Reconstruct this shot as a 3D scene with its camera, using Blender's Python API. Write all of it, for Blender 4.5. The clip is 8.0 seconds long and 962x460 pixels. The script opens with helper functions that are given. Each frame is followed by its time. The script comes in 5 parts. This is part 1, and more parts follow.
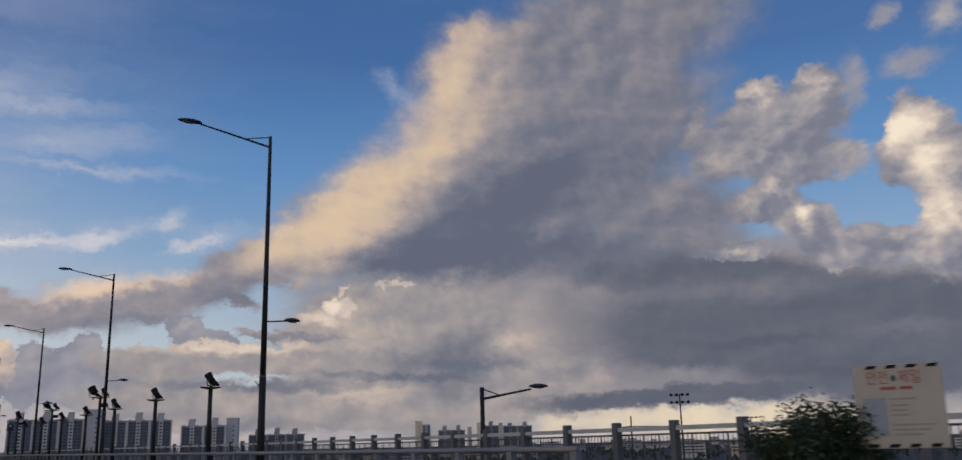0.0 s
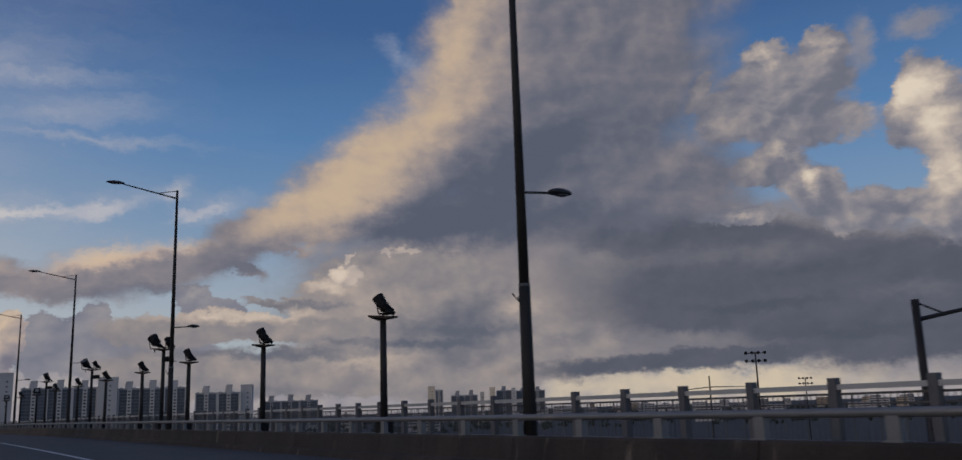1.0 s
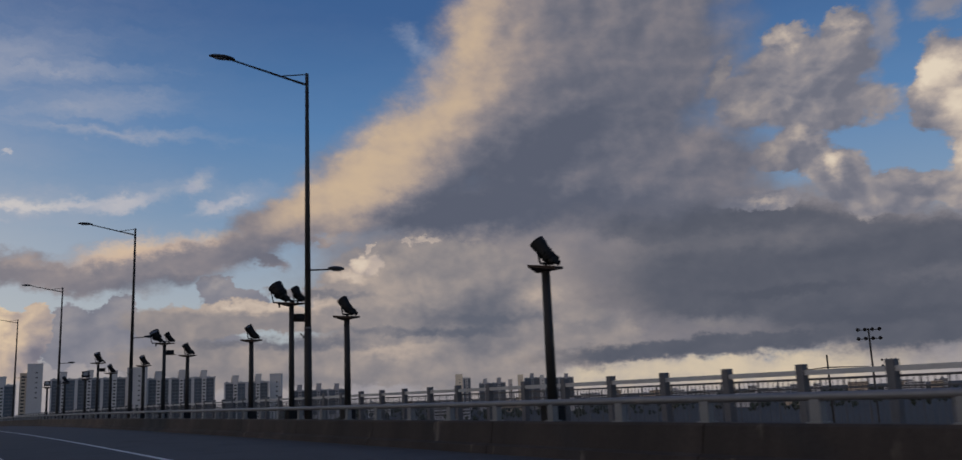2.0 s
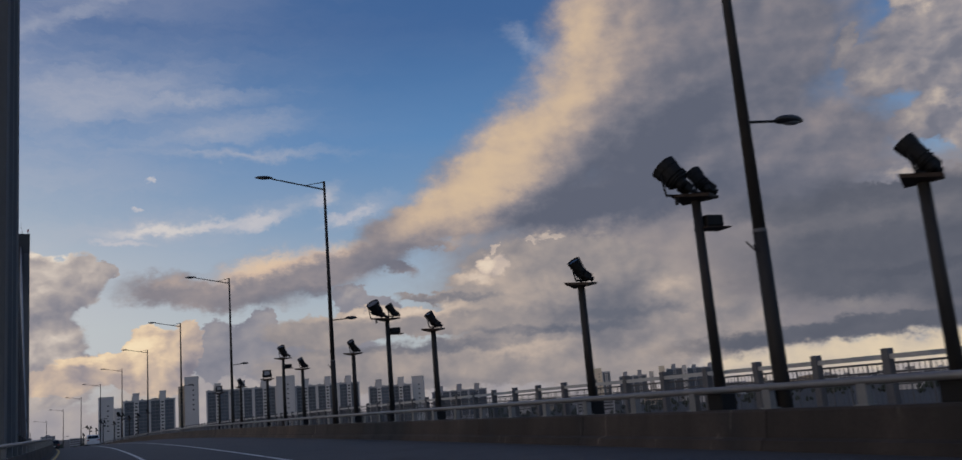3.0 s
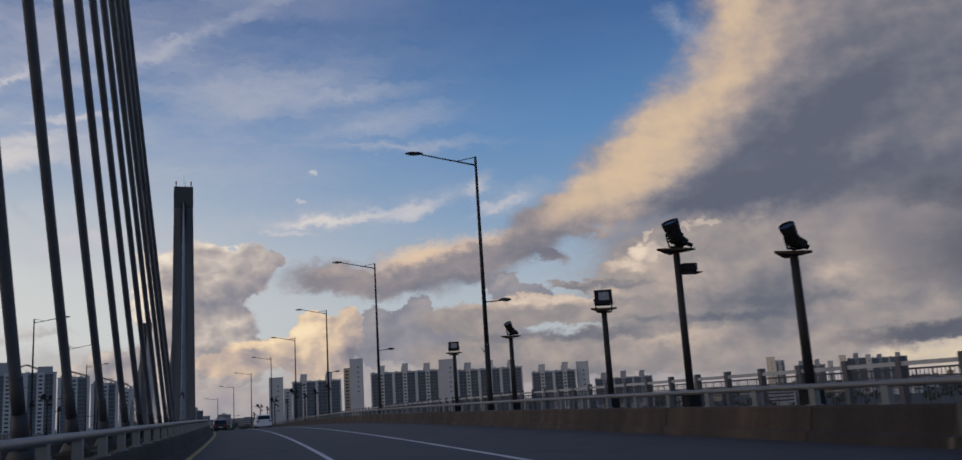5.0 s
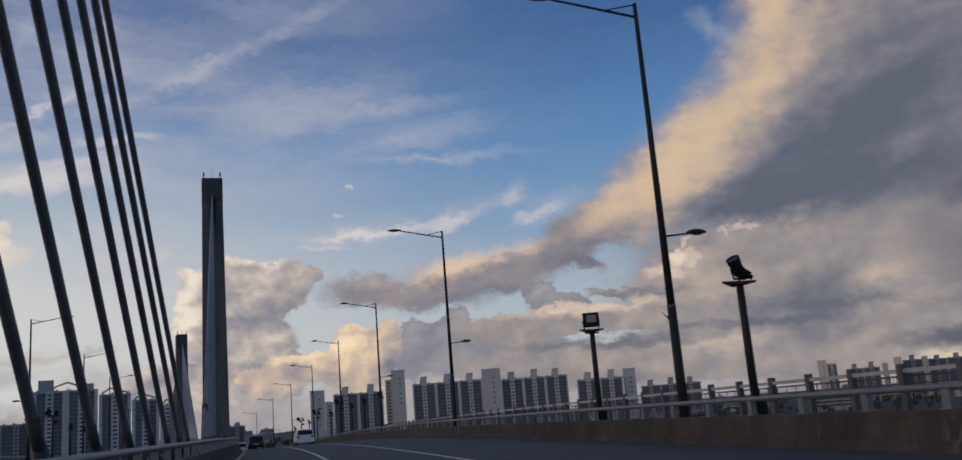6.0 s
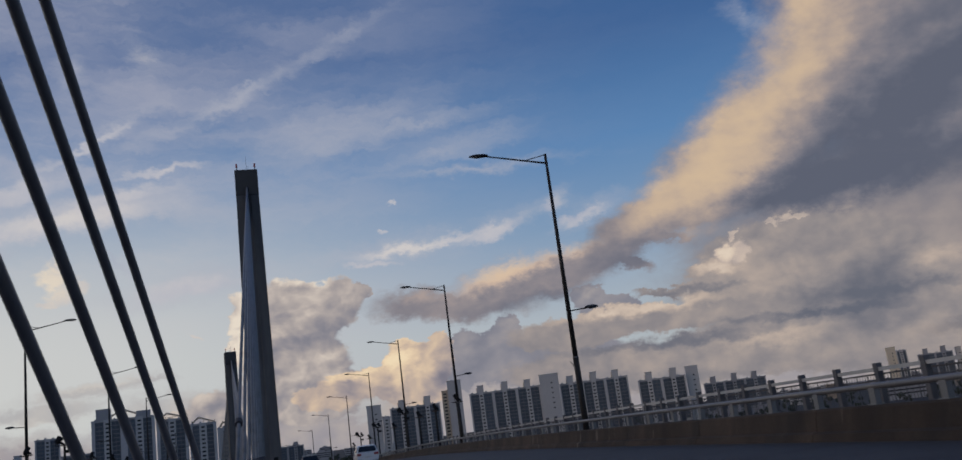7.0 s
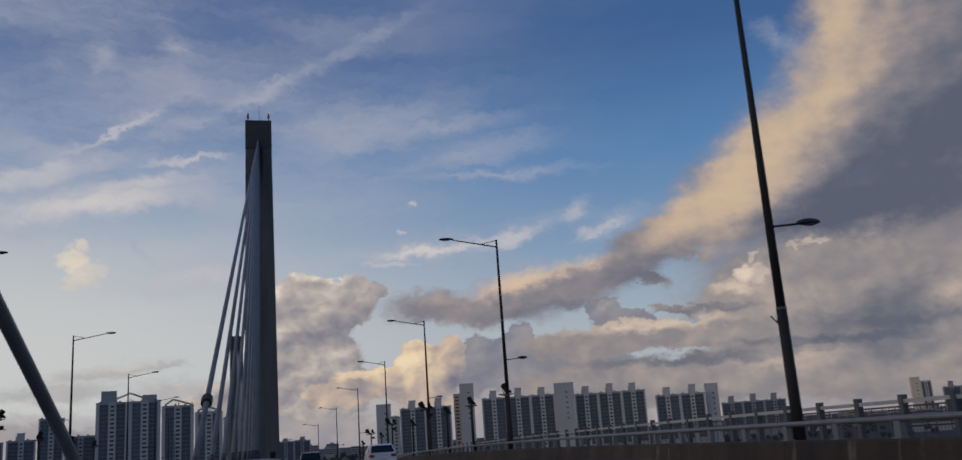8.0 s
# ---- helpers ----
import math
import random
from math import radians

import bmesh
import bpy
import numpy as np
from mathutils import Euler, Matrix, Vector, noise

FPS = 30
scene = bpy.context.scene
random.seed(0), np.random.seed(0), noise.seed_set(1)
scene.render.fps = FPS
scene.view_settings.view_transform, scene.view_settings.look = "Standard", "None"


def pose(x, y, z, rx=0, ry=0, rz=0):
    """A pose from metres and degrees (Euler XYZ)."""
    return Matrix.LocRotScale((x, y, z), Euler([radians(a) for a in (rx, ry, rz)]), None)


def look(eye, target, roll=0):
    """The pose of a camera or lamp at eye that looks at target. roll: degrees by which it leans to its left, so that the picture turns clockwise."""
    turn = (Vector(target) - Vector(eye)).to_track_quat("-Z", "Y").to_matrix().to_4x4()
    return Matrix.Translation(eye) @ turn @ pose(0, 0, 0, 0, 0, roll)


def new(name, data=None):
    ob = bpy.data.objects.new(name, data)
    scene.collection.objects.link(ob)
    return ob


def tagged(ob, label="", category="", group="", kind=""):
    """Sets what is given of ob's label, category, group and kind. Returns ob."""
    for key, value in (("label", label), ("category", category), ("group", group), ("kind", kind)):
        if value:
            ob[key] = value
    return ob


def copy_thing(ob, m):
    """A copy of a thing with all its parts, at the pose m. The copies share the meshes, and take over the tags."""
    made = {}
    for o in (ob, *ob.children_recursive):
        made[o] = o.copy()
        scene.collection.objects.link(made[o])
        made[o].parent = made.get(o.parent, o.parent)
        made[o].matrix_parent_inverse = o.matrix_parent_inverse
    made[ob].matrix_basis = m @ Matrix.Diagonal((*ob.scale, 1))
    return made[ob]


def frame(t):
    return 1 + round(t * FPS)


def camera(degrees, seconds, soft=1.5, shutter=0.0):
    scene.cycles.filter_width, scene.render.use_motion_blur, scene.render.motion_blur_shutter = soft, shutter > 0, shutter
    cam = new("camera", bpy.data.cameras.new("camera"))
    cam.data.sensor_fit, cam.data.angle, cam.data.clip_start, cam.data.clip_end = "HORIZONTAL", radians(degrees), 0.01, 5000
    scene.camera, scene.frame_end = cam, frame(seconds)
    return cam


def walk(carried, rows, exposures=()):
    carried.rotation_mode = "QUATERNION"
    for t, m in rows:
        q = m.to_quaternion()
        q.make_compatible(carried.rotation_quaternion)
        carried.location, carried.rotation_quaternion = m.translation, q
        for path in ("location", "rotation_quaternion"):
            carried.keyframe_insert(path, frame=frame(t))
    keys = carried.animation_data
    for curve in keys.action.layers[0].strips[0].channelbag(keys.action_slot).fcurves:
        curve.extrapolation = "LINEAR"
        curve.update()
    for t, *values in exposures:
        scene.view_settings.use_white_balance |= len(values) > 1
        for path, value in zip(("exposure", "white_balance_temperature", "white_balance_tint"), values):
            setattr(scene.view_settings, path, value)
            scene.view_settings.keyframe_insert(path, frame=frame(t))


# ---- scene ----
# ---- the road's line: a gentle left-hand bend over a crest ----
BEND = 0.000725           # heading per metre, to the left
EYE = 1.15                # the eye's height over the road


def rise(s):
    """Height of the road over its level at s = 0."""
    if s > 330:
        return rise(330) - 0.085 * (s - 330)
    if s < -60:
        return rise(-60)
    return -0.0014 * s + 0.00004315 * s * s - 0.3885e-6 * s ** 3


def at(s, off, h=0.0):
    """A place s metres along the road, off metres to its right, h metres over the asphalt."""
    a = BEND * s
    return Vector((-(1 - math.cos(a)) / BEND + off * math.cos(a), math.sin(a) / BEND + off * math.sin(a), rise(s) + h - EYE))


def stand(s, off, h=0.0, turn=0.0):
    """Pose of a thing that stands on the bridge with its y axis along the road."""
    return Matrix.Translation(at(s, off, h)) @ pose(0, 0, 0, 0, 0, math.degrees(BEND * s) + turn)


# ---- camera ----
cam = camera(57.27, 8.0, shutter=0.1)


def ride(x, y, z, heading, up, lean):
    """The eye at x, y, z, turned heading degrees to the left of +y and up degrees upwards."""
    a, e = radians(heading), radians(up)
    eye = Vector((x, y, z))
    return look(eye, eye + Vector((-math.sin(a) * math.cos(e), math.cos(a) * math.cos(e), math.sin(e))), lean)


walk(cam, [
    (0, ride(-0.475, -30.422, 0.060, -31.99, 13.45, -1.48)),
    (0.5, ride(-0.486, -22.558, 0.057, -31.98, 14.70, -1.79)),
    (1, ride(-0.511, -14.540, 0.079, -31.57, 11.29, -1.92)),
    (1.2, ride(-0.518, -11.280, 0.078, -31.43, 10.75, -1.79)),
    (2.3, ride(-0.556, 7.090, 0.003, -28.33, 10.45, -3.30)),
    (2.5, ride(-0.602, 10.350, -0.001, -25.91, 10.43, -4.06)),
    (3, ride(-0.818, 18.327, -0.003, -22.08, 10.89, -4.78)),
    (3.5, ride(-1.099, 26.324, 0.002, -19.01, 11.47, -4.40)),
    (4, ride(-1.350, 34.435, -0.003, -16.64, 11.78, -4.46)),
    (4.5, ride(-1.642, 42.756, -0.016, -13.76, 9.89, -4.41)),
    (4.7, ride(-1.762, 46.126, -0.015, -12.86, 10.39, -3.92)),
    (5.8, ride(-2.348, 64.593, -0.010, -10.48, 11.19, -4.31)),
    (6, ride(-2.481, 67.928, -0.017, -9.76, 11.62, -4.59)),
    (6.5, ride(-2.912, 76.234, -0.033, -8.05, 11.35, -5.67)),
    (7, ride(-3.418, 84.569, -0.057, -6.88, 12.46, -7.52)),
    (7.5, ride(-3.975, 92.916, -0.081, -6.10, 12.66, -6.16)),
    (8, ride(-4.557, 101.237, -0.103, -5.67, 12.96, -4.01)),
], exposures=[(0.0, 0.15, 6200, 10), (0.5, -0.1, 6100, 10), (1.0, -0.2, 6150, 10), (1.2, -0.22, 6150, 10), (2.5, -0.06, 6300, 10),
               (4.5, 0.07, 6350, 10), (6.0, 0.03, 6350, 10), (8.0, -0.1, 6250, 10)])

# ---- sun and sky ----
SUN_HEADING, SUN_UP = 100.0, 8.0     # degrees to the left of +y, degrees over the horizon
sun = new("sun", bpy.data.lights.new("sun", "SUN"))
sun.data.energy, sun.data.angle, sun.data.color = 0.3, radians(2.0), (1.0, 0.66, 0.38)
sa, se = radians(SUN_HEADING), radians(SUN_UP)
sun.matrix_world = look((0, 0, 60), Vector((0, 0, 60)) - Vector((-math.sin(sa) * math.cos(se), math.cos(sa) * math.cos(se), math.sin(se))))

world = bpy.data.worlds.new("evening_sky")
world.use_nodes = True
W = world.node_tree
W.nodes.clear()


def wn(kind, **inputs):
    n = W.nodes.new(kind)
    for k, v in inputs.items():
        key = int(k[1:]) if k[0] == "i" and k[1:].isdigit() else k
        if isinstance(v, bpy.types.NodeSocket):
            W.links.new(v, n.inputs[key])
        else:
            n.inputs[key].default_value = v
    return n


def wm(op, a, b=0.0, c=0.0, clamp=False):
    n = W.nodes.new("ShaderNodeMath")
    n.operation, n.use_clamp = op, clamp
    for i, v in enumerate((a, b, c)):
        if isinstance(v, bpy.types.NodeSocket):
            W.links.new(v, n.inputs[i])
        else:
            n.inputs[i].default_value = v
    return n.outputs[0]


def wv(op, a, b=(0, 0, 0), scale=None):
    n = W.nodes.new("ShaderNodeVectorMath")
    n.operation = op
    for i, v in enumerate((a, b)):
        if isinstance(v, bpy.types.NodeSocket):
            W.links.new(v, n.inputs[i])
        else:
            n.inputs[i].default_value = v
    if scale is not None:
        n.inputs["Scale"].default_value = scale
    return n


def smooth(x, lo, hi):
    n = W.nodes.new("ShaderNodeMapRange")
    n.interpolation_type = "SMOOTHSTEP"
    W.links.new(x, n.inputs[0])
    n.inputs[1].default_value, n.inputs[2].default_value = lo, hi
    return n.outputs[0]


def wmix(f, a, b):
    n = W.nodes.new("ShaderNodeMix")
    n.data_type = "RGBA"
    for i, v in ((0, f), (6, a), (7, b)):
        if isinstance(v, bpy.types.NodeSocket):
            W.links.new(v, n.inputs[i])
        else:
            n.inputs[i].default_value = (*v, 1) if isinstance(v, tuple) else v
    return n.outputs[2]


def lin(r, g, b):
    """Linear colour of an 8-bit display colour."""
    return tuple((c / 255 / 12.92) if c < 10.3 else ((c / 255 + 0.055) / 1.055) ** 2.4 for c in (r, g, b))


# direction as bearing (degrees right of +y) and elevation, in a vector (bearing, elevation, 1)
way = wn("ShaderNodeTexCoord").outputs["Generated"]
xyz = wn("ShaderNodeSeparateXYZ", i0=way)
bearing = wm("MULTIPLY", wm("ARCTAN2", xyz.outputs[0], xyz.outputs[1]), 57.29578)
elev = wm("MULTIPLY", wm("ARCSINE", xyz.outputs[2]), 57.29578)
flat = wn("ShaderNodeCombineXYZ", i0=bearing, i1=elev, i2=1.0).outputs[0]


def cloud_noise(vec, scale, detail, rough, stretch=(1, 1.5, 1), shift=(0, 0, 0), colour=False):
    m = wv("MULTIPLY_ADD", vec, stretch)
    m.inputs[2].default_value = shift
    n = wn("ShaderNodeTexNoise", Vector=m.outputs[0], Scale=scale, Detail=detail, Roughness=rough)
    return n.outputs["Color" if colour else 0]


# the wind's and the billows' turbulence, shared by all clouds
swirl = wv("SUBTRACT", cloud_noise(flat, 0.16, 6.0, 0.58, colour=True), (0.5, 0.5, 0.5)).outputs[0]
curl = wv("SUBTRACT", cloud_noise(flat, 0.62, 4.0, 0.55, shift=(9.0, 1.0, 0), colour=True), (0.5, 0.5, 0.5)).outputs[0]
bent = wv("MULTIPLY_ADD", swirl, (1.6, 1.3, 0.0))
W.links.new(flat, bent.inputs[2])
bent2 = wv("MULTIPLY_ADD", curl, (1.5, 1.4, 0.0))
W.links.new(bent.outputs[0], bent2.inputs[2])
ragged = wv("SUBTRACT", cloud_noise(flat, 2.1, 6.0, 0.6, shift=(4.0, 6.0, 0), colour=True), (0.5, 0.5, 0.5)).outputs[0]
bent3 = wv("MULTIPLY_ADD", ragged, (0.75, 0.7, 0.0))
W.links.new(bent2.outputs[0], bent3.inputs[2])
bent = bent3.outputs[0]
billow = cloud_noise(flat, 0.3, 7.0, 0.54, shift=(3.1, 7.7, 0))
billow_lit = cloud_noise(flat, 0.3, 3.5, 0.5, shift=(3.1 - 0.9, 7.7 + 0.9, 0))
drift = wm("SUBTRACT", billow, billow_lit)


def heaps(shift):
    """Rounded heads, large and small, for heaped cloud."""
    m = wv("MULTIPLY_ADD", rumpled, (1.0, 1.3, 1.0))
    m.inputs[2].default_value = shift
    n = wn("ShaderNodeTexVoronoi", Vector=m.outputs[0], Scale=0.3, Detail=2.6, Roughness=0.5, Lacunarity=2.3)
    n.feature = "SMOOTH_F1"
    n.inputs["Smoothness"].default_value = 0.45
    return wm("SUBTRACT", 0.62, n.outputs["Distance"])


rumpled = wv("MULTIPLY_ADD", swirl, (2.6, 2.6, 0.0))
W.links.new(flat, rumpled.inputs[2])
rumpled = rumpled.outputs[0]
heap = heaps((5.0, 2.0, 0.0))
relief = wm("SUBTRACT", heap, heaps((5.0 - 0.55, 2.0 + 0.6, 0.0)))
wisp = cloud_noise(bent, 0.11, 7.0, 0.62, stretch=(0.55, 2.6, 1), shift=(1.0, 4.0, 0))


def puff(u, v, ru, rv, turn=0.0):
    """1 at the middle of an ellipse of the sky, 0 at its rim, below 0 outside."""
    c, s = math.cos(radians(turn)), math.sin(radians(turn))
    a = wv("DOT_PRODUCT", bent, (c / ru, s / ru, -(c * u + s * v) / ru)).outputs["Value"]
    b = wv("DOT_PRODUCT", bent, (-s / rv, c / rv, (s * u - c * v) / rv)).outputs["Value"]
    return wm("SUBTRACT", 1.0, wm("SQRT", wm("MULTIPLY_ADD", a, a, wm("MULTIPLY", b, b))))


def join(*puffs):
    out = puffs[0]
    for p in puffs[1:]:
        out = wm("SMOOTH_MAX", out, p, 0.25)
    return out


def glowing(*pairs):
    """Sum of soft ellipses, each with its weight: how far the evening light reaches a cloud."""
    out = None
    for p, k in pairs:
        q = wm("MAXIMUM", p, 0.0)
        q = wm("MULTIPLY", wm("MULTIPLY", wm("MULTIPLY", q, q), wm("SUBTRACT", 3.0, wm("MULTIPLY", q, 2.0))), k * 1.0)
        out = q if out is None else wm("ADD", out, q)
    return out


def shaped(body_of, tone_of):
    """A cloud's outline and its lit parts, kept in a node group of their own."""
    global W, bent
    outer, outer_bent = W, bent
    group = bpy.data.node_groups.new("cloud", "ShaderNodeTree")
    group.interface.new_socket("Place", in_out="INPUT", socket_type="NodeSocketVector")
    group.interface.new_socket("Body", in_out="OUTPUT", socket_type="NodeSocketFloat")
    group.interface.new_socket("Tone", in_out="OUTPUT", socket_type="NodeSocketFloat")
    W = group
    bent = group.nodes.new("NodeGroupInput").outputs[0]
    out = group.nodes.new("NodeGroupOutput")
    group.links.new(body_of(), out.inputs[0])
    if tone_of:
        group.links.new(tone_of(), out.inputs[1])
    W, bent = outer, outer_bent
    use = W.nodes.new("ShaderNodeGroup")
    use.node_tree = group
    W.links.new(bent, use.inputs[0])
    return use.outputs[0], (use.outputs[1] if tone_of else None)


def bank(sky, body, tone, base, colours, ragged=0.5, soft=0.35, depth=1.0, cover=1.0, heaped=0.5, thin=False):
    """Lays one bank of cloud over the sky so far."""
    d = wm("MULTIPLY_ADD", wm("SUBTRACT", wisp if thin else billow, 0.42), ragged * (2.2 if thin else 1.0), wm("MULTIPLY", body, 1.0 if thin else 1.7))
    t = wm("MULTIPLY_ADD", drift, depth * 0.6, base)
    if heaped:
        d = wm("MULTIPLY_ADD", heap, heaped * 0.7, d)
        t = wm("MULTIPLY_ADD", relief, depth * heaped, t)
    a = smooth(d, 0.0, soft)
    if cover < 1:
        a = wm("MULTIPLY", a, cover)
    if tone is not None:
        t = wm("ADD", t, tone)
    ramp = wn("ShaderNodeValToRGB", Fac=t)
    ramp.color_ramp.interpolation = "B_SPLINE"
    e = ramp.color_ramp.elements
    for i, c in enumerate(colours):
        el = e[i] if i < 2 else e.new(1.0)
        el.position, el.color = i / (len(colours) - 1), (*lin(*c), 1)
    return wmix(a, sky, ramp.outputs[0])


# clear air: the physical sky for the low sun, paler towards the horizon
air = W.nodes.new("ShaderNodeTexSky")
air.sky_type, air.sun_disc = "NISHITA", False
air.sun_elevation, air.sun_rotation = radians(SUN_UP), radians(-SUN_HEADING)
air.air_density, air.dust_density, air.ozone_density = 1.0, 1.0, 3.0
clear = wn("ShaderNodeValToRGB", Fac=wm("DIVIDE", elev, 40.0))
for i, (at_, c) in enumerate(((0.0, (190, 192, 190)), (0.15, (178, 186, 192)), (0.3, (128, 156, 186)), (0.43, (92, 134, 180)), (0.6, (64, 101, 151)), (1.0, (44, 76, 126)))):
    el = clear.color_ramp.elements[i] if i < 2 else clear.color_ramp.elements.new(1.0)
    el.position, el.color = at_, (*lin(*c), 1)
sky = wmix(0.9, wv("SCALE", air.outputs[0], scale=0.1).outputs[0], clear.outputs[0])
# thin high veils, thickest towards the sun
sunward = smooth(wm("MULTIPLY_ADD", bearing, -1.0, 12.0), -8.0, 34.0)
veil = wm("MULTIPLY", wm("MULTIPLY_ADD", smooth(wisp, 0.3, 0.75), 0.6, 0.2), wm("MULTIPLY_ADD", sunward, 0.9, 0.06))
sky = wmix(veil, sky, lin(176, 175, 186))
low = wm("MULTIPLY", smooth(wm("SUBTRACT", 21.0, elev), 0.0, 15.0), smooth(wm("MULTIPLY", bearing, -1.0), -16.0, 24.0))
sky = wmix(wm("MULTIPLY", low, 0.8), sky, lin(212, 211, 204))
# white streaks
# high streaks
body, tone = shaped(lambda: join(
    puff(-8.4, 22.2, 12.1, 0.7, 24),
    puff(-3.2, 18.9, 10.5, 2.6, 8),
    puff(3.5, 19.9, 8.2, 0.7, 4),
    puff(7.0, 16.5, 9.3, 0.5, -0),
    puff(4.2, 17.8, 6.9, 1.3, 8),
    puff(-18.9, 15.1, 11.9, 2.3, 9),
    puff(-21.3, 16.6, 7.1, 1.4, 16),
    puff(-17.6, 19.4, 5.5, 0.6, 30),
    puff(-13.5, 17.8, 5.1, 0.5, 8),
    puff(-14.1, 24.7, 2.0, 1.5, -15),
    puff(-18.6, 23.6, 1.4, 1.5, 5),
    puff(-16.5, 12.8, 2.5, 0.4, -48),
    puff(-22.5, 13.1, 2.2, 0.7, 2),
    puff(-12.3, 10.7, 6.6, 1.5, 4),
    puff(2.2, 12.0, 7.0, 1.2, 6),
    puff(-0.7, 11.1, 3.6, 0.6, 0),
    puff(7.5, 12.5, 5.8, 1.1, 13),
    puff(12.1, 13.6, 0.8, 1.9, -25),
    puff(13.8, 12.4, 3.6, 1.3, 19),
    puff(26.3, 22.8, 3.0, 1.1, -43)), lambda: glowing(
    (puff(-19.2, 14.9, 8.7, 1.7, 9), 0.3),
    (puff(1.8, 12.0, 5.1, 0.8, 6), 0.35),
    (puff(-12.3, 10.7, 4.7, 1.1, 4), 0.2),
    (puff(-14.1, 24.7, 1.3, 0.9, -15), 0.2),
    (puff(11.7, 13.1, 4.2, 1.6, 9), 0.25)))
sky = bank(sky, body, tone, 0.4, [(134, 146, 176), (168, 172, 186), (196, 191, 190), (222, 212, 200)], 1.1, 1.9, 0.4, 0.85, 0.0, thin=True)
# white bank and streaks
body, tone = shaped(lambda: join(
    puff(-18.9, 15.0, 9.3, 1.3, 9),
    puff(-21.6, 16.5, 5.4, 0.8, 14),
    puff(-21.9, 14.2, 4.9, 0.8, 3),
    puff(-16.1, 16.3, 5.4, 0.7, 10),
    puff(-17.6, 19.4, 3.9, 0.3, 28),
    puff(-13.5, 17.8, 3.6, 0.3, 8),
    puff(1.8, 11.9, 5.2, 0.6, 6),
    puff(-0.5, 11.0, 2.7, 0.3, 0),
    puff(4.8, 12.2, 3.3, 0.5, 8),
    puff(7.7, 12.4, 3.3, 0.6, 13),
    puff(11.7, 13.3, 0.7, 0.9, -25),
    puff(13.4, 12.4, 2.4, 0.5, 16),
    puff(-12.3, 10.6, 4.7, 0.9, 4),
    puff(1.0, 14.8, 0.5, 0.2, 7),
    puff(0.3, 13.2, 0.3, 0.2, -3)), lambda: glowing(
    (puff(-19.2, 14.9, 7.1, 1.0, 7), 0.25),
    (puff(1.8, 11.9, 4.2, 0.5, 6), 0.35),
    (puff(12.1, 13.0, 3.7, 1.4, 9), -0.35)))
sky = bank(sky, body, tone, 0.42, [(150, 160, 184), (184, 184, 192), (212, 204, 200), (230, 220, 206)], 1.3, 1.5, 0.6, 0.8, 0.3)
# single lit scraps
body, tone = shaped(lambda: join(
    puff(-19.8, 11.6, 1.1, 0.8, -10),
    puff(-19.1, 10.7, 1.2, 0.9, 0),
    puff(-20.0, 10.2, 0.7, 0.4, 0),
    puff(-18.4, 11.1, 0.9, 0.5, 1),
    puff(-19.4, 12.4, 0.5, 0.4, 1),
    puff(-11.8, 7.7, 0.8, 0.2, -32)), lambda: glowing(
    (puff(-19.8, 11.4, 1.5, 1.2, 1), 0.45)))
sky = bank(sky, body, tone, 0.42, [(170, 172, 180), (200, 194, 192), (228, 212, 190), (240, 222, 196)], 0.8, 1.1, 0.7, 0.85, 0.4)
# loose scraps overhead
body, tone = shaped(lambda: join(
    puff(60.1, 21.1, 2.4, 1.1, -1),
    puff(62.1, 23.4, 1.8, 1.8, -13),
    puff(58.8, 24.2, 1.0, 1.2, -12),
    puff(56.3, 20.4, 1.3, 2.8, -10)), lambda: glowing(
    (puff(61.8, 23.3, 1.7, 1.6, -13), 0.25)))
sky = bank(sky, body, tone, 0.3, [(114, 116, 128), (140, 137, 144), (170, 160, 156), (206, 192, 180), (238, 224, 204)], 0.9, 1.4, 0.5, 0.8, 0.3)
# low scraps
body, tone = shaped(lambda: join(
    puff(-17.9, 5.0, 5.0, 0.7, 4),
    puff(-14.7, 5.2, 2.4, 0.3, -0),
    puff(-20.5, 4.0, 5.2, 0.7, 1),
    puff(-13.0, 3.5, 5.7, 1.2, -1),
    puff(-21.7, 2.3, 4.6, 0.9, -1),
    puff(-16.8, 2.0, 7.3, 1.1, -3)), lambda: glowing(
    (puff(-17.9, 5.3, 4.2, 0.4, 4), 0.25),
    (puff(-21.4, 3.5, 4.0, 0.4, 1), 0.15)))
sky = bank(sky, body, tone, 0.4, [(140, 142, 152), (160, 158, 162), (186, 178, 172), (210, 198, 184), (238, 224, 204)], 0.6, 1.3, 0.5, 0.7, 0.3)
# low haze
body, tone = shaped(lambda: join(
    puff(-20.0, 0.5, 11.8, 1.9, -4),
    puff(-6.1, 0.4, 11.7, 1.9, -4),
    puff(8.6, 0.7, 13.9, 3.0, -4),
    puff(22.5, 0.1, 11.9, 2.5, -4),
    puff(35.8, 0.7, 14.4, 2.6, -2),
    puff(50.7, 0.5, 16.5, 2.0, 1)), lambda: glowing(
    (puff(47.2, 1.0, 15.9, 1.8, 1), 0.5),
    (puff(37.0, 1.2, 4.0, 1.3, 1), 0.25),
    (puff(-0.3, 1.7, 8.9, 2.6, -4), 0.08),
    (puff(-20.1, 1.2, 6.6, 1.4, -4), -0.1)))
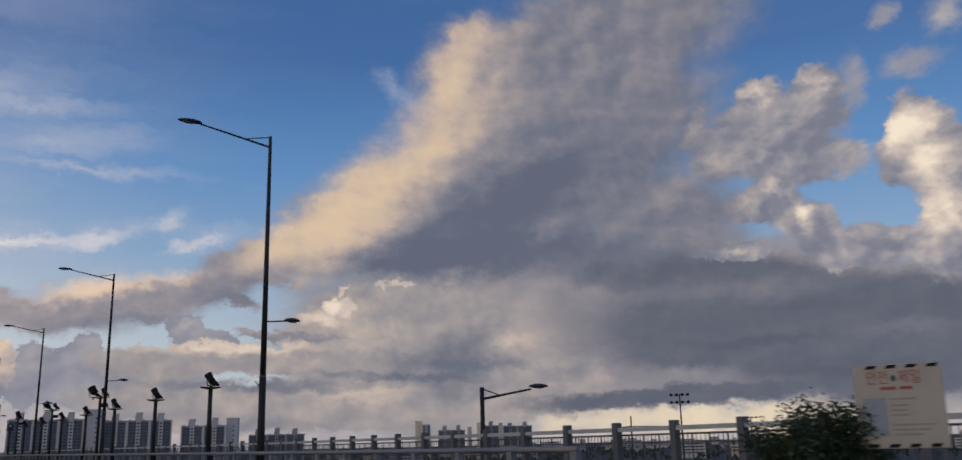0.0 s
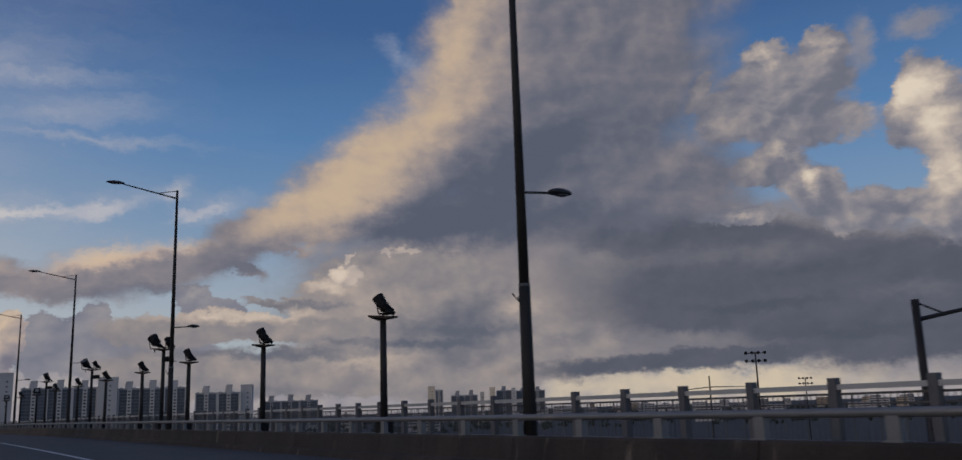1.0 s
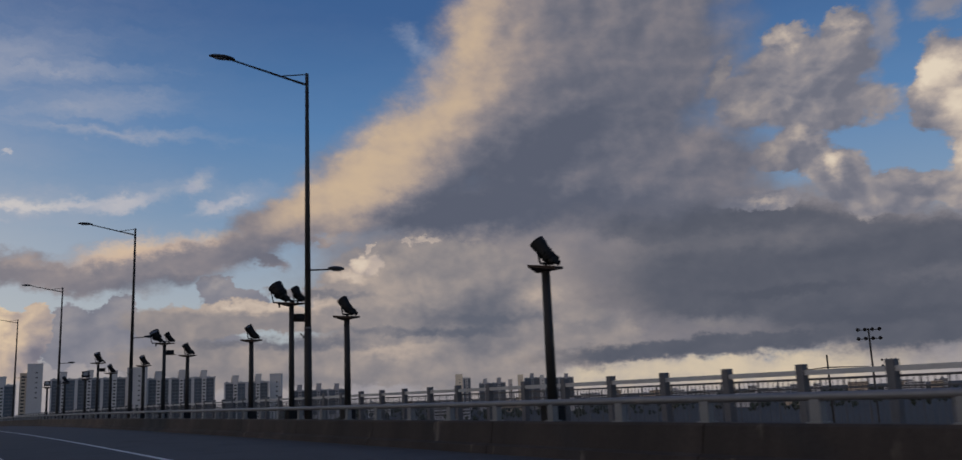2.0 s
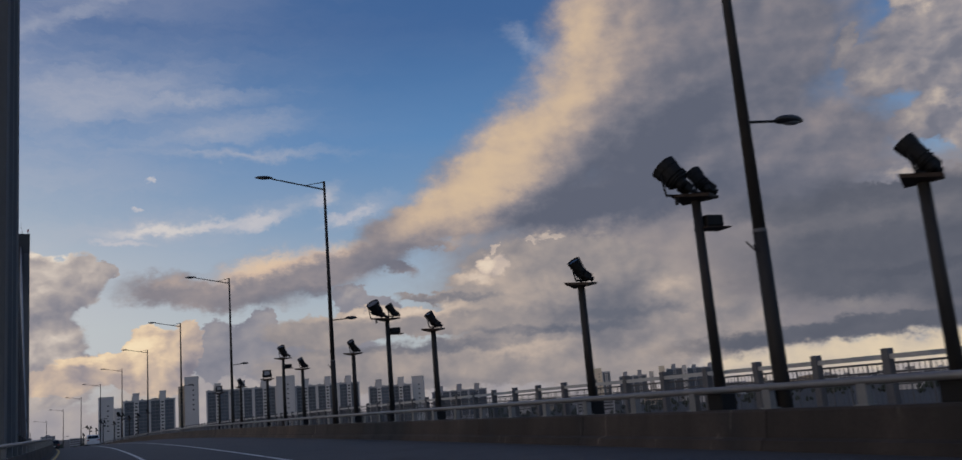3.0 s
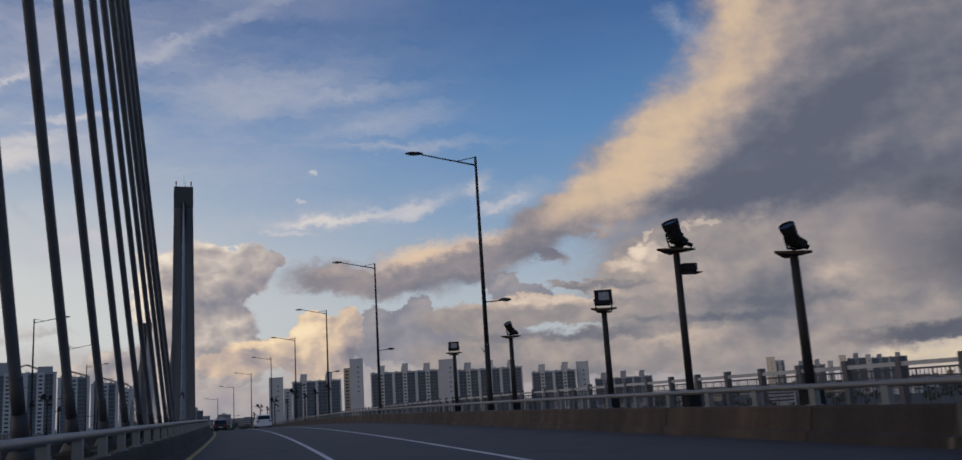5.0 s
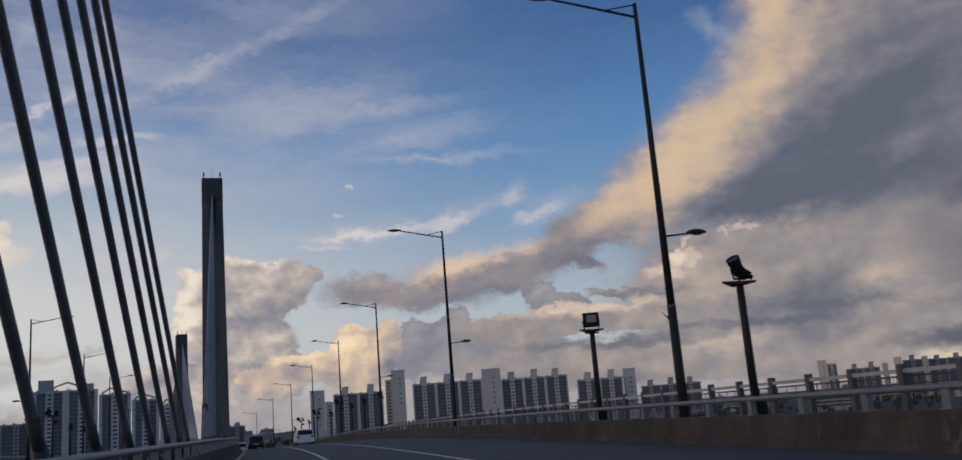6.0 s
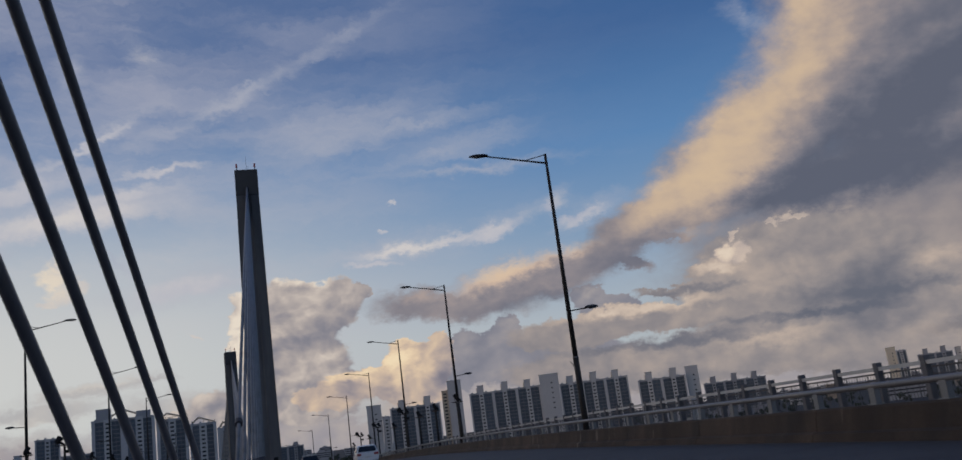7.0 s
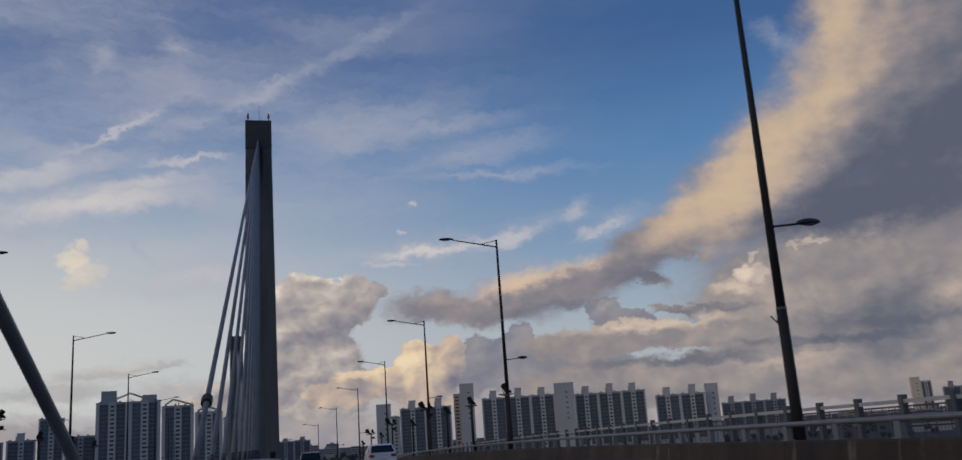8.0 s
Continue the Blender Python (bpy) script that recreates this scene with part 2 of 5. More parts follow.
sky = bank(sky, body, tone, 0.42, [(130, 130, 142), (150, 146, 152), (172, 163, 162), (206, 190, 168), (224, 204, 174)], 0.35, 0.6, 0.7, 1.0, 0.3)
# grey under-layer
body, tone = shaped(lambda: join(
    puff(40.2, 9.1, 22.1, 5.6, -5),
    puff(53.0, 6.3, 17.1, 5.8, -9),
    puff(31.2, 6.3, 15.6, 5.7, -3),
    puff(45.5, 3.4, 20.4, 2.0, 1)), lambda: glowing(
    (puff(30.4, 6.7, 13.8, 4.6, -3), 0.25),
    (puff(46.0, 8.7, 10.5, 1.3, -1), 0.1)))
sky = bank(sky, body, tone, 0.3, [(104, 106, 118), (128, 125, 132), (158, 147, 143), (184, 170, 160), (236, 218, 198)], 0.4, 0.6, 0.5, 1.0, 0.2)
# grey mass behind
body, tone = shaped(lambda: join(
    puff(5.9, 4.2, 2.9, 1.8, -4),
    puff(7.6, 5.8, 1.0, 1.1, -4),
    puff(4.7, 4.1, 1.1, 2.3, -4),
    puff(9.6, 3.3, 4.8, 1.5, -4),
    puff(12.0, 4.0, 3.5, 1.3, -4),
    puff(13.3, 7.1, 1.5, 1.1, -5),
    puff(14.2, 6.3, 2.2, 0.9, -5)), lambda: glowing(
    (puff(4.8, 5.1, 1.1, 1.8, -4), 0.12),
    (puff(7.6, 6.2, 1.0, 0.6, -4), 0.15),
    (puff(13.3, 7.6, 1.6, 0.6, -5), 0.15)))
sky = bank(sky, body, tone, 0.24, [(118, 120, 132), (140, 138, 146), (166, 158, 156), (200, 186, 176), (232, 218, 200)], 0.3, 0.2, 0.6, 1.0, 0.5)
# heap beside the pylon
body, tone = shaped(lambda: join(
    puff(-7.7, 6.9, 2.5, 4.0, -3),
    puff(-5.7, 8.4, 3.1, 2.8, -2),
    puff(-3.4, 8.7, 2.4, 1.9, -3),
    puff(-5.3, 5.3, 3.6, 2.8, -3),
    puff(-8.9, 7.5, 1.3, 2.8, -2),
    puff(-6.7, 2.9, 6.0, 1.6, -4),
    puff(-2.8, 3.5, 2.7, 1.3, -4),
    puff(-1.8, 9.1, 1.1, 0.6, 33),
    puff(-11.1, 2.3, 4.9, 0.9, -4)), lambda: glowing(
    (puff(-9.3, 7.6, 1.6, 4.1, -2), 0.5),
    (puff(-8.4, 10.0, 1.4, 1.5, -2), 0.35),
    (puff(-5.2, 10.5, 3.2, 0.7, -6), 0.4),
    (puff(-2.7, 4.0, 2.7, 0.7, 6), 0.35),
    (puff(-4.0, 6.8, 2.7, 2.8, -3), -0.14),
    (puff(-5.8, 3.4, 5.8, 1.2, -4), -0.12)))
sky = bank(sky, body, tone, 0.5, [(114, 116, 128), (140, 137, 144), (170, 160, 156), (206, 192, 180), (238, 224, 204)], 0.35, 0.24, 0.85, 1.0, 0.75)
# glowing heap
body, tone = shaped(lambda: join(
    puff(1.2, 4.6, 1.8, 1.8, -4),
    puff(2.9, 4.3, 1.4, 2.2, -4),
    puff(1.3, 2.8, 2.7, 1.1, -4),
    puff(-1.8, 3.5, 3.0, 1.1, 0),
    puff(-4.0, 3.0, 2.4, 0.9, -3)), lambda: glowing(
    (puff(0.5, 4.7, 1.7, 2.6, -4), 0.5),
    (puff(1.4, 6.2, 1.7, 0.7, -4), 0.3),
    (puff(3.6, 4.2, 1.2, 2.6, -4), -0.22),
    (puff(-2.4, 4.2, 2.6, 0.6, 7), 0.45),
    (puff(-0.7, 2.5, 4.7, 0.6, -4), -0.1)))
sky = bank(sky, body, tone, 0.46, [(118, 116, 128), (150, 142, 146), (190, 170, 156), (230, 202, 168), (246, 224, 186)], 0.25, 0.16, 0.8, 1.0, 0.6)
# long grey streak
body, tone = shaped(lambda: join(
    puff(4.3, 7.8, 6.8, 1.2, -6),
    puff(9.8, 8.8, 8.1, 2.0, 8),
    puff(14.5, 9.7, 4.5, 1.4, 10),
    puff(16.8, 10.2, 2.9, 0.7, 4),
    puff(16.3, 8.9, 1.8, 0.6, -28),
    puff(2.0, 8.3, 3.2, 1.4, -3),
    puff(18.9, 10.2, 2.1, 0.3, -11)), lambda: glowing(
    (puff(9.6, 10.2, 6.6, 1.2, 14), 0.7),
    (puff(6.7, 9.1, 4.5, 1.1, 8), 0.35),
    (puff(13.7, 10.7, 3.9, 0.9, 16), 0.5),
    (puff(2.0, 8.8, 3.1, 0.8, -3), 0.2),
    (puff(10.8, 7.6, 7.2, 0.8, 4), -0.18),
    (puff(15.7, 9.1, 3.1, 0.9, -1), -0.16)))
sky = bank(sky, body, tone, 0.3, [(104, 105, 117), (126, 123, 131), (162, 149, 146), (204, 178, 158), (222, 194, 164)], 0.5, 0.9, 0.6, 0.97, 0.3)
# broken middle bank
body, tone = shaped(lambda: join(
    puff(16.4, 5.2, 9.2, 1.1, -1),
    puff(11.7, 4.7, 4.4, 0.8, 0),
    puff(20.0, 6.7, 4.6, 0.4, -2),
    puff(23.6, 7.3, 3.4, 2.6, -12),
    puff(21.4, 7.4, 2.2, 1.0, -6),
    puff(24.5, 2.2, 10.2, 1.8, -7),
    puff(15.3, 2.4, 9.4, 1.7, -4),
    puff(29.3, 4.3, 7.0, 5.3, -13),
    puff(26.6, 9.0, 4.4, 1.7, 3),
    puff(27.2, 6.2, 8.9, 3.8, -1),
    puff(32.7, 3.5, 8.9, 2.6, -2),
    puff(28.0, 2.5, 10.6, 1.9, -2)), lambda: glowing(
    (puff(16.1, 5.9, 9.3, 0.7, -0), 0.42),
    (puff(21.3, 7.8, 2.4, 0.8, -6), 0.4),
    (puff(24.3, 3.1, 5.3, 0.8, -1), 0.28),
    (puff(23.5, 7.5, 2.9, 2.2, -7), 0.15),
    (puff(18.1, 3.6, 11.2, 0.6, -2), -0.3),
    (puff(29.4, 5.0, 6.5, 4.6, -13), -0.32),
    (puff(20.0, 6.6, 4.7, 0.4, -2), -0.25),
    (puff(16.4, 1.5, 9.5, 1.0, -4), -0.12),
    (puff(27.2, 6.6, 5.5, 1.8, -1), 0.2),
    (puff(33.6, 6.2, 3.2, 1.4, -2), 0.22),
    (puff(26.0, 4.1, 8.6, 0.5, -2), -0.28),
    (puff(30.3, 2.0, 9.1, 1.3, -2), 0.1),
    (puff(32.0, 4.7, 8.7, 0.5, -2), -0.15)))
sky = bank(sky, body, tone, 0.45, [(98, 102, 114), (124, 122, 128), (156, 147, 144), (194, 174, 158), (232, 213, 192)], 0.4, 0.34, 0.6, 1.0, 0.4)
# bright puff
body, tone = shaped(lambda: join(
    puff(22.2, 8.5, 0.7, 0.8, -7),
    puff(23.1, 8.5, 0.7, 0.8, -7),
    puff(22.7, 9.5, 0.2, 0.5, -7),
    puff(26.4, 10.1, 1.2, 0.2, -4),
    puff(25.1, 10.1, 0.6, 0.2, -8)), lambda: glowing(
    (puff(22.2, 8.6, 0.9, 0.7, -7), 0.42)))
sky = bank(sky, body, tone, 0.5, [(134, 132, 140), (160, 150, 150), (198, 180, 168), (230, 208, 184), (244, 226, 202)], 0.35, 0.7, 0.8, 0.85, 0.5)
# dark low sheet
body, tone = shaped(lambda: join(
    puff(49.8, 6.2, 15.9, 4.3, -4),
    puff(56.9, 4.2, 11.0, 2.9, 2),
    puff(47.9, 9.2, 11.1, 2.5, -8),
    puff(44.3, 2.4, 13.2, 0.9, 2),
    puff(56.5, 7.1, 8.6, 2.8, -5),
    puff(42.6, 10.1, 6.1, 1.5, -4),
    puff(57.0, 2.7, 7.6, 1.2, 3)), lambda: glowing(
    (puff(44.8, 3.8, 4.7, 1.0, -3), 0.5),
    (puff(49.0, 5.6, 6.3, 0.5, 1), -0.2),
    (puff(47.9, 8.8, 11.1, 1.1, -1), 0.22),
    (puff(57.4, 5.9, 4.5, 0.8, -1), 0.2),
    (puff(54.5, 3.6, 7.4, 0.7, 1), -0.15),
    (puff(38.5, 8.0, 5.5, 2.7, -3), 0.25)))
sky = bank(sky, body, tone, 0.14, [(83, 87, 99), (100, 102, 112), (118, 116, 122), (148, 141, 138), (180, 167, 155)], 0.45, 0.8, 0.5, 0.97, 0.25)
# broken clouds beyond
body, tone = shaped(lambda: join(
    puff(52.0, 18.8, 5.3, 2.7, -3),
    puff(50.7, 20.7, 2.3, 1.4, 1),
    puff(54.2, 20.7, 1.8, 1.6, -10),
    puff(48.0, 17.2, 2.4, 2.3, 13),
    puff(52.4, 16.8, 5.2, 2.4, -8),
    puff(46.4, 19.2, 0.6, 1.8, -26),
    puff(45.8, 13.8, 3.3, 0.9, -5),
    puff(49.4, 13.7, 2.2, 1.2, -6),
    puff(51.1, 14.1, 2.3, 1.7, -27),
    puff(53.3, 12.5, 2.1, 1.9, -7),
    puff(55.4, 10.9, 4.2, 1.5, -7),
    puff(48.2, 11.2, 2.9, 0.8, -0),
    puff(59.4, 17.3, 1.9, 2.6, -11),
    puff(58.6, 15.7, 1.6, 2.0, -10),
    puff(60.4, 14.7, 2.2, 4.1, -10),
    puff(60.7, 11.3, 2.5, 3.6, -8),
    puff(58.6, 10.9, 3.4, 1.4, -8),
    puff(57.0, 11.2, 1.7, 1.0, -7)), lambda: glowing(
    (puff(50.5, 21.0, 2.1, 1.0, 1), 0.5),
    (puff(54.3, 21.0, 1.5, 1.0, -10), 0.5),
    (puff(47.7, 17.2, 1.8, 1.6, 23), 0.4),
    (puff(46.4, 19.2, 0.6, 1.6, -26), 0.6),
    (puff(44.6, 14.0, 1.8, 0.7, -5), 0.6),
    (puff(49.3, 14.0, 1.7, 0.8, -6), 0.35),
    (puff(51.2, 14.8, 1.9, 0.8, -17), 0.4),
    (puff(53.0, 13.0, 1.2, 1.3, -7), 0.55),
    (puff(59.1, 17.2, 2.3, 2.8, -10), 0.65),
    (puff(60.3, 13.8, 2.6, 5.2, -9), 0.55),
    (puff(57.4, 11.4, 1.5, 0.8, -7), 0.3),
    (puff(48.1, 11.2, 2.2, 0.5, -5), 0.4)))
sky = bank(sky, body, tone, 0.2, [(112, 114, 126), (138, 135, 142), (170, 159, 154), (210, 192, 174), (240, 222, 196)], 0.45, 0.4, 0.85, 1.0, 0.7)
# the great slanting cloud
body, tone = shaped(lambda: join(
    puff(17.4, 11.7, 5.0, 1.8, 22),
    puff(22.9, 13.6, 8.3, 3.7, 25),
    puff(26.5, 15.3, 8.4, 5.1, 31),
    puff(32.4, 18.8, 9.1, 6.7, 35),
    puff(32.9, 23.1, 5.9, 5.1, -2),
    puff(31.5, 25.8, 2.2, 1.6, -1),
    puff(35.2, 25.7, 2.4, 1.6, -3),
    puff(39.6, 20.4, 11.4, 8.6, 5),
    puff(36.8, 15.1, 15.3, 6.1, -3),
    puff(43.2, 13.9, 8.8, 3.4, -4),
    puff(28.5, 11.7, 11.8, 2.0, 1),
    puff(42.1, 26.0, 12.0, 5.8, 13),
    puff(20.5, 11.3, 4.9, 1.2, 9)), lambda: glowing(
    (puff(21.3, 13.7, 8.5, 4.0, 33), 0.4),
    (puff(25.7, 17.1, 9.2, 4.8, 39), 0.38),
    (puff(30.6, 22.0, 7.9, 5.9, 52), 0.24),
    (puff(17.8, 12.4, 6.0, 2.5, 22), 0.3),
    (puff(22.9, 12.3, 5.7, 2.1, 30), 0.18),
    (puff(29.5, 19.3, 13.9, 7.9, 38), 0.14),
    (puff(30.2, 23.9, 3.1, 3.8, -10), 0.28),
    (puff(31.8, 26.2, 3.4, 1.8, -1), 0.25),
    (puff(34.6, 11.6, 17.4, 2.4, -2), -0.3),
    (puff(32.7, 14.6, 10.1, 3.2, 22), -0.35),
    (puff(38.2, 17.8, 12.3, 5.7, 6), -0.1),
    (puff(26.1, 11.3, 7.3, 1.2, 3), -0.12)))
sky = bank(sky, body, tone, 0.26, [(90, 95, 110), (115, 116, 127), (154, 143, 142), (196, 173, 152), (214, 187, 154)], 0.7, 0.9, 0.8, 1.0, 0.22)
back = wn("ShaderNodeBackground", Color=sky, Strength=1.0)
W.links.new(back.outputs[0], wn("ShaderNodeOutputWorld").inputs[0])
scene.world = world

# ---- materials ----


def material(name, colour, rough=0.7, metal=0.0, spec=0.5, spread=0.25, scale=3.0, bump=0.15, stains=None, streak=False, drips=None, each=0.0):
    """A weathered surface: two scales of variation, fine relief, and stains of a second colour where given."""
    m = bpy.data.materials.new(name)
    m.use_nodes = True
    t = m.node_tree
    b = t.nodes["Principled BSDF"]
    co = t.nodes.new("ShaderNodeTexCoord").outputs["Object"]

    def noise_at(sc, detail=6.0, stretch=None):
        n = t.nodes.new("ShaderNodeTexNoise")
        n.inputs["Scale"].default_value, n.inputs["Detail"].default_value, n.inputs["Roughness"].default_value = sc, detail, 0.6
        src = co
        if stretch:
            mp = t.nodes.new("ShaderNodeMapping")
            mp.inputs["Scale"].default_value = stretch
            t.links.new(co, mp.inputs[0])
            src = mp.outputs[0]
        t.links.new(src, n.inputs["Vector"])
        return n.outputs[0]

    def ramp(src, lo, hi, c0, c1):
        r = t.nodes.new("ShaderNodeValToRGB")
        r.color_ramp.elements[0].position, r.color_ramp.elements[1].position = lo, hi
        r.color_ramp.elements[0].color, r.color_ramp.elements[1].color = (*c0, 1), (*c1, 1)
        t.links.new(src, r.inputs[0])
        return r.outputs[0]

    def mix(f, a, c, mode="MIX"):
        n = t.nodes.new("ShaderNodeMix")
        n.data_type, n.blend_type = "RGBA", mode
        for i, v in ((0, f), (6, a), (7, c)):
            if isinstance(v, bpy.types.NodeSocket):
                t.links.new(v, n.inputs[i])
            else:
                n.inputs[i].default_value = (*v, 1) if isinstance(v, tuple) else v
        return n.outputs[2]

    big, fine = noise_at(scale), noise_at(scale * 14, 4.0)
    lo = tuple(c * (1 - spread) for c in colour)
    hi = tuple(min(1, c * (1 + spread)) for c in colour)
    col = ramp(big, 0.3, 0.7, lo, hi)
    col = mix(0.35, col, ramp(fine, 0.3, 0.7, lo, hi))
    if stains:
        second, amount = stains
        src = noise_at(0.7, 7.0, (1.0, 1.0, 0.12) if streak else None)
        col = mix(ramp(src, 0.62 - amount * 0.3, 0.72, (0, 0, 0), (1, 1, 1)), col, second)
    if drips:
        src = noise_at(2.2, 5.0, (1.0, 1.0, 0.16))
        col = mix(ramp(src, 0.64, 0.72, (0, 0, 0), (0.75, 0.75, 0.75)), col, drips)
    if each:
        info = t.nodes.new("ShaderNodeObjectInfo").outputs["Random"]
        col = mix(1.0, col, ramp(info, 0.0, 1.0, (1 - each,) * 3, (1, 1, 1)), "MULTIPLY")
    t.links.new(col, b.inputs["Base Color"])
    b.inputs["Metallic"].default_value, b.inputs["Specular IOR Level"].default_value = metal, spec
    rr = t.nodes.new("ShaderNodeMapRange")
    t.links.new(big, rr.inputs[0])
    rr.inputs[3].default_value, rr.inputs[4].default_value = max(0.02, rough - 0.12), min(1, rough + 0.12)
    t.links.new(rr.outputs[0], b.inputs["Roughness"])
    bp = t.nodes.new("ShaderNodeBump")
    bp.inputs["Strength"].default_value, bp.inputs["Distance"].default_value = bump, 0.02
    t.links.new(fine, bp.inputs["Height"])
    t.links.new(bp.outputs[0], b.inputs["Normal"])
    return m


ASPHALT = material("asphalt", (0.055, 0.056, 0.06), 0.8, spread=0.25, scale=0.6, bump=0.4, stains=((0.038, 0.038, 0.04), 0.5))
LINE_WHITE = material("road_paint_white", (0.62, 0.62, 0.6), 0.6, spread=0.2, scale=5, stains=((0.25, 0.25, 0.25), 0.25))
LINE_YELLOW = material("road_paint_yellow", (0.5, 0.33, 0.06), 0.6, spread=0.2, scale=5, stains=((0.18, 0.14, 0.07), 0.3))
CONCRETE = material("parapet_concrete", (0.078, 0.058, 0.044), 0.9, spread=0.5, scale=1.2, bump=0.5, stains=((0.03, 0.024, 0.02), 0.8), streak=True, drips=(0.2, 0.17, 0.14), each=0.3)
# darker copy of the concrete for shaded panels, with its own stains and drips
GRIMY_SHADED = material("grimy_shaded_parapet_concrete", (0.055, 0.045, 0.04), 0.9, spread=0.5, scale=1.2, bump=0.5, stains=((0.022, 0.019, 0.017), 0.8), streak=True, drips=(0.2, 0.17, 0.14), each=0.3)
COPING = material("coping_concrete", (0.34, 0.32, 0.3), 0.85, spread=0.25, scale=2.0, bump=0.3, stains=((0.12, 0.1, 0.09), 0.4))
PYLON = material("pylon_concrete", (0.125, 0.125, 0.128), 0.85, spread=0.16, scale=0.35, bump=0.25, stains=((0.075, 0.075, 0.08), 0.6), streak=True)
PYLON_TOP = material("weathered_dark_concrete", (0.065, 0.065, 0.068), 0.9, spread=0.2, scale=0.6, bump=0.3)
PAVING = material("walkway_paving", (0.25, 0.23, 0.22), 0.9, spread=0.2, scale=1.5)
GALV = material("galvanised_steel", (0.21, 0.212, 0.22), 0.5, 0.5, spread=0.15, scale=4, bump=0.05, stains=((0.3, 0.28, 0.26), 0.2))
RAIL_POST = material("painted_steel_post", (0.11, 0.112, 0.12), 0.6, 0.0, 0.25, spread=0.15, scale=4, bump=0.05, stains=((0.14, 0.12, 0.1), 0.25))
RAIL_WHITE = material("pale_aluminium_rail", (0.42, 0.42, 0.42), 0.45, 0.3, spread=0.12, scale=4, bump=0.05)
POLE = material("dark_painted_pole", (0.03, 0.029, 0.029), 0.6, 0.0, 0.2, spread=0.2, scale=5, bump=0.05, stains=((0.05, 0.045, 0.04), 0.3))
LAMP_HEAD = material("lamp_housing", (0.035, 0.036, 0.04), 0.5, 0.0, 0.3, spread=0.2, scale=6, bump=0.03)
BLACK = material("black_housing", (0.014, 0.0145, 0.016), 0.7, 0.0, 0.2, spread=0.25, scale=8, bump=0.08)
RUSTY = material("brown_steel_plate", (0.05, 0.036, 0.028), 0.8, 0.0, 0.2, spread=0.3, scale=5, bump=0.15)
CABLE = material("grey_cable_sheath", (0.2, 0.215, 0.24), 0.5, spread=0.1, scale=2, bump=0.05, stains=((0.14, 0.145, 0.16), 0.4))
BOOT = material("dark_cable_boot", (0.035, 0.036, 0.04), 0.6, spread=0.2, scale=4)
RED_LAMP = material("red_beacon", (0.35, 0.03, 0.025), 0.35, spread=0.1, scale=8)
FACADE = material("apartment_plaster", (0.52, 0.5, 0.49), 0.9, spread=0.1, scale=0.05, bump=0.05, stains=((0.5, 0.48, 0.46), 0.25), streak=True)
FACADE_DIM = material("apartment_grey_plaster", (0.33, 0.33, 0.35), 0.9, spread=0.1, scale=0.05, bump=0.05)
FACADE_MID = material("apartment_pale_grey_plaster", (0.46, 0.46, 0.47), 0.9, spread=0.1, scale=0.05, bump=0.05)
# warm cream stands in for evening sun on the far towers
FACADE_SUNLIT_CREAM = material("apartment_sunlit_cream_plaster", (0.74, 0.63, 0.48), 0.9, spread=0.1, scale=0.05, bump=0.05)
# own tan of beams and town walls; on flanks it stands for low sun
FACADE_TAN_AND_SUNLIT = material("apartment_tan_and_sunlit_plaster", (0.5, 0.4, 0.3), 0.9, spread=0.1, scale=0.05, bump=0.05)
GLAZING = material("balcony_glazing", (0.075, 0.095, 0.128), 0.35, spread=0.45, scale=0.22, bump=0.02, each=0.35)
SLAB_EDGE = material("balcony_slab", (0.17, 0.18, 0.205), 0.85, spread=0.15, scale=0.2, bump=0.05)
DARK_PANE = material("dark_window_pane", (0.03, 0.034, 0.04), 0.2, spread=0.3, scale=0.5, bump=0.0)
FAR_LAND = material("far_land", (0.04, 0.041, 0.04), 0.95, spread=0.4, scale=0.012, bump=0.0, stains=((0.075, 0.072, 0.07), 0.5))
FAR_TREE = material("far_trees", (0.035, 0.045, 0.03), 0.95, spread=0.4, scale=0.05, bump=0.0)
LEAF = material("dark_leaf", (0.035, 0.055, 0.02), 0.6, spread=0.45, scale=2.5, bump=0.0)
TWIG = material("twig_bark", (0.07, 0.05, 0.035), 0.9, spread=0.3, scale=8)
PAINT_WHITE = material("white_car_paint", (0.72, 0.73, 0.74), 0.3, spread=0.05, scale=1, bump=0.0)
PAINT_DARK = material("dark_car_paint", (0.02, 0.021, 0.024), 0.3, spread=0.1, scale=1, bump=0.0)
GLASS_DARK = material("tinted_glass", (0.012, 0.014, 0.017), 0.08, spread=0.1, scale=1, bump=0.0)
RUBBER = material("tyre_rubber", (0.02, 0.02, 0.02), 0.85, spread=0.2, scale=6)
TAIL_RED = material("tail_lamp_red", (0.3, 0.015, 0.015), 0.3, spread=0.1, scale=4)
SIGN_FACE = material("faded_cream_board", (0.45, 0.41, 0.34), 0.7, spread=0.12, scale=2.0, bump=0.03)
SIGN_RED = material("faded_red_print", (0.36, 0.1, 0.07), 0.7, spread=0.15, scale=5)
SIGN_BLUE = material("faded_blue_print", (0.3, 0.33, 0.37), 0.7, spread=0.3, scale=4)
SIGN_GREEN = material("faded_green_print", (0.06, 0.13, 0.08), 0.7, spread=0.15, scale=5)
SIGN_GREY = material("faded_grey_print", (0.33, 0.3, 0.24), 0.7, spread=0.2, scale=5)

# ---- helpers for meshes ----


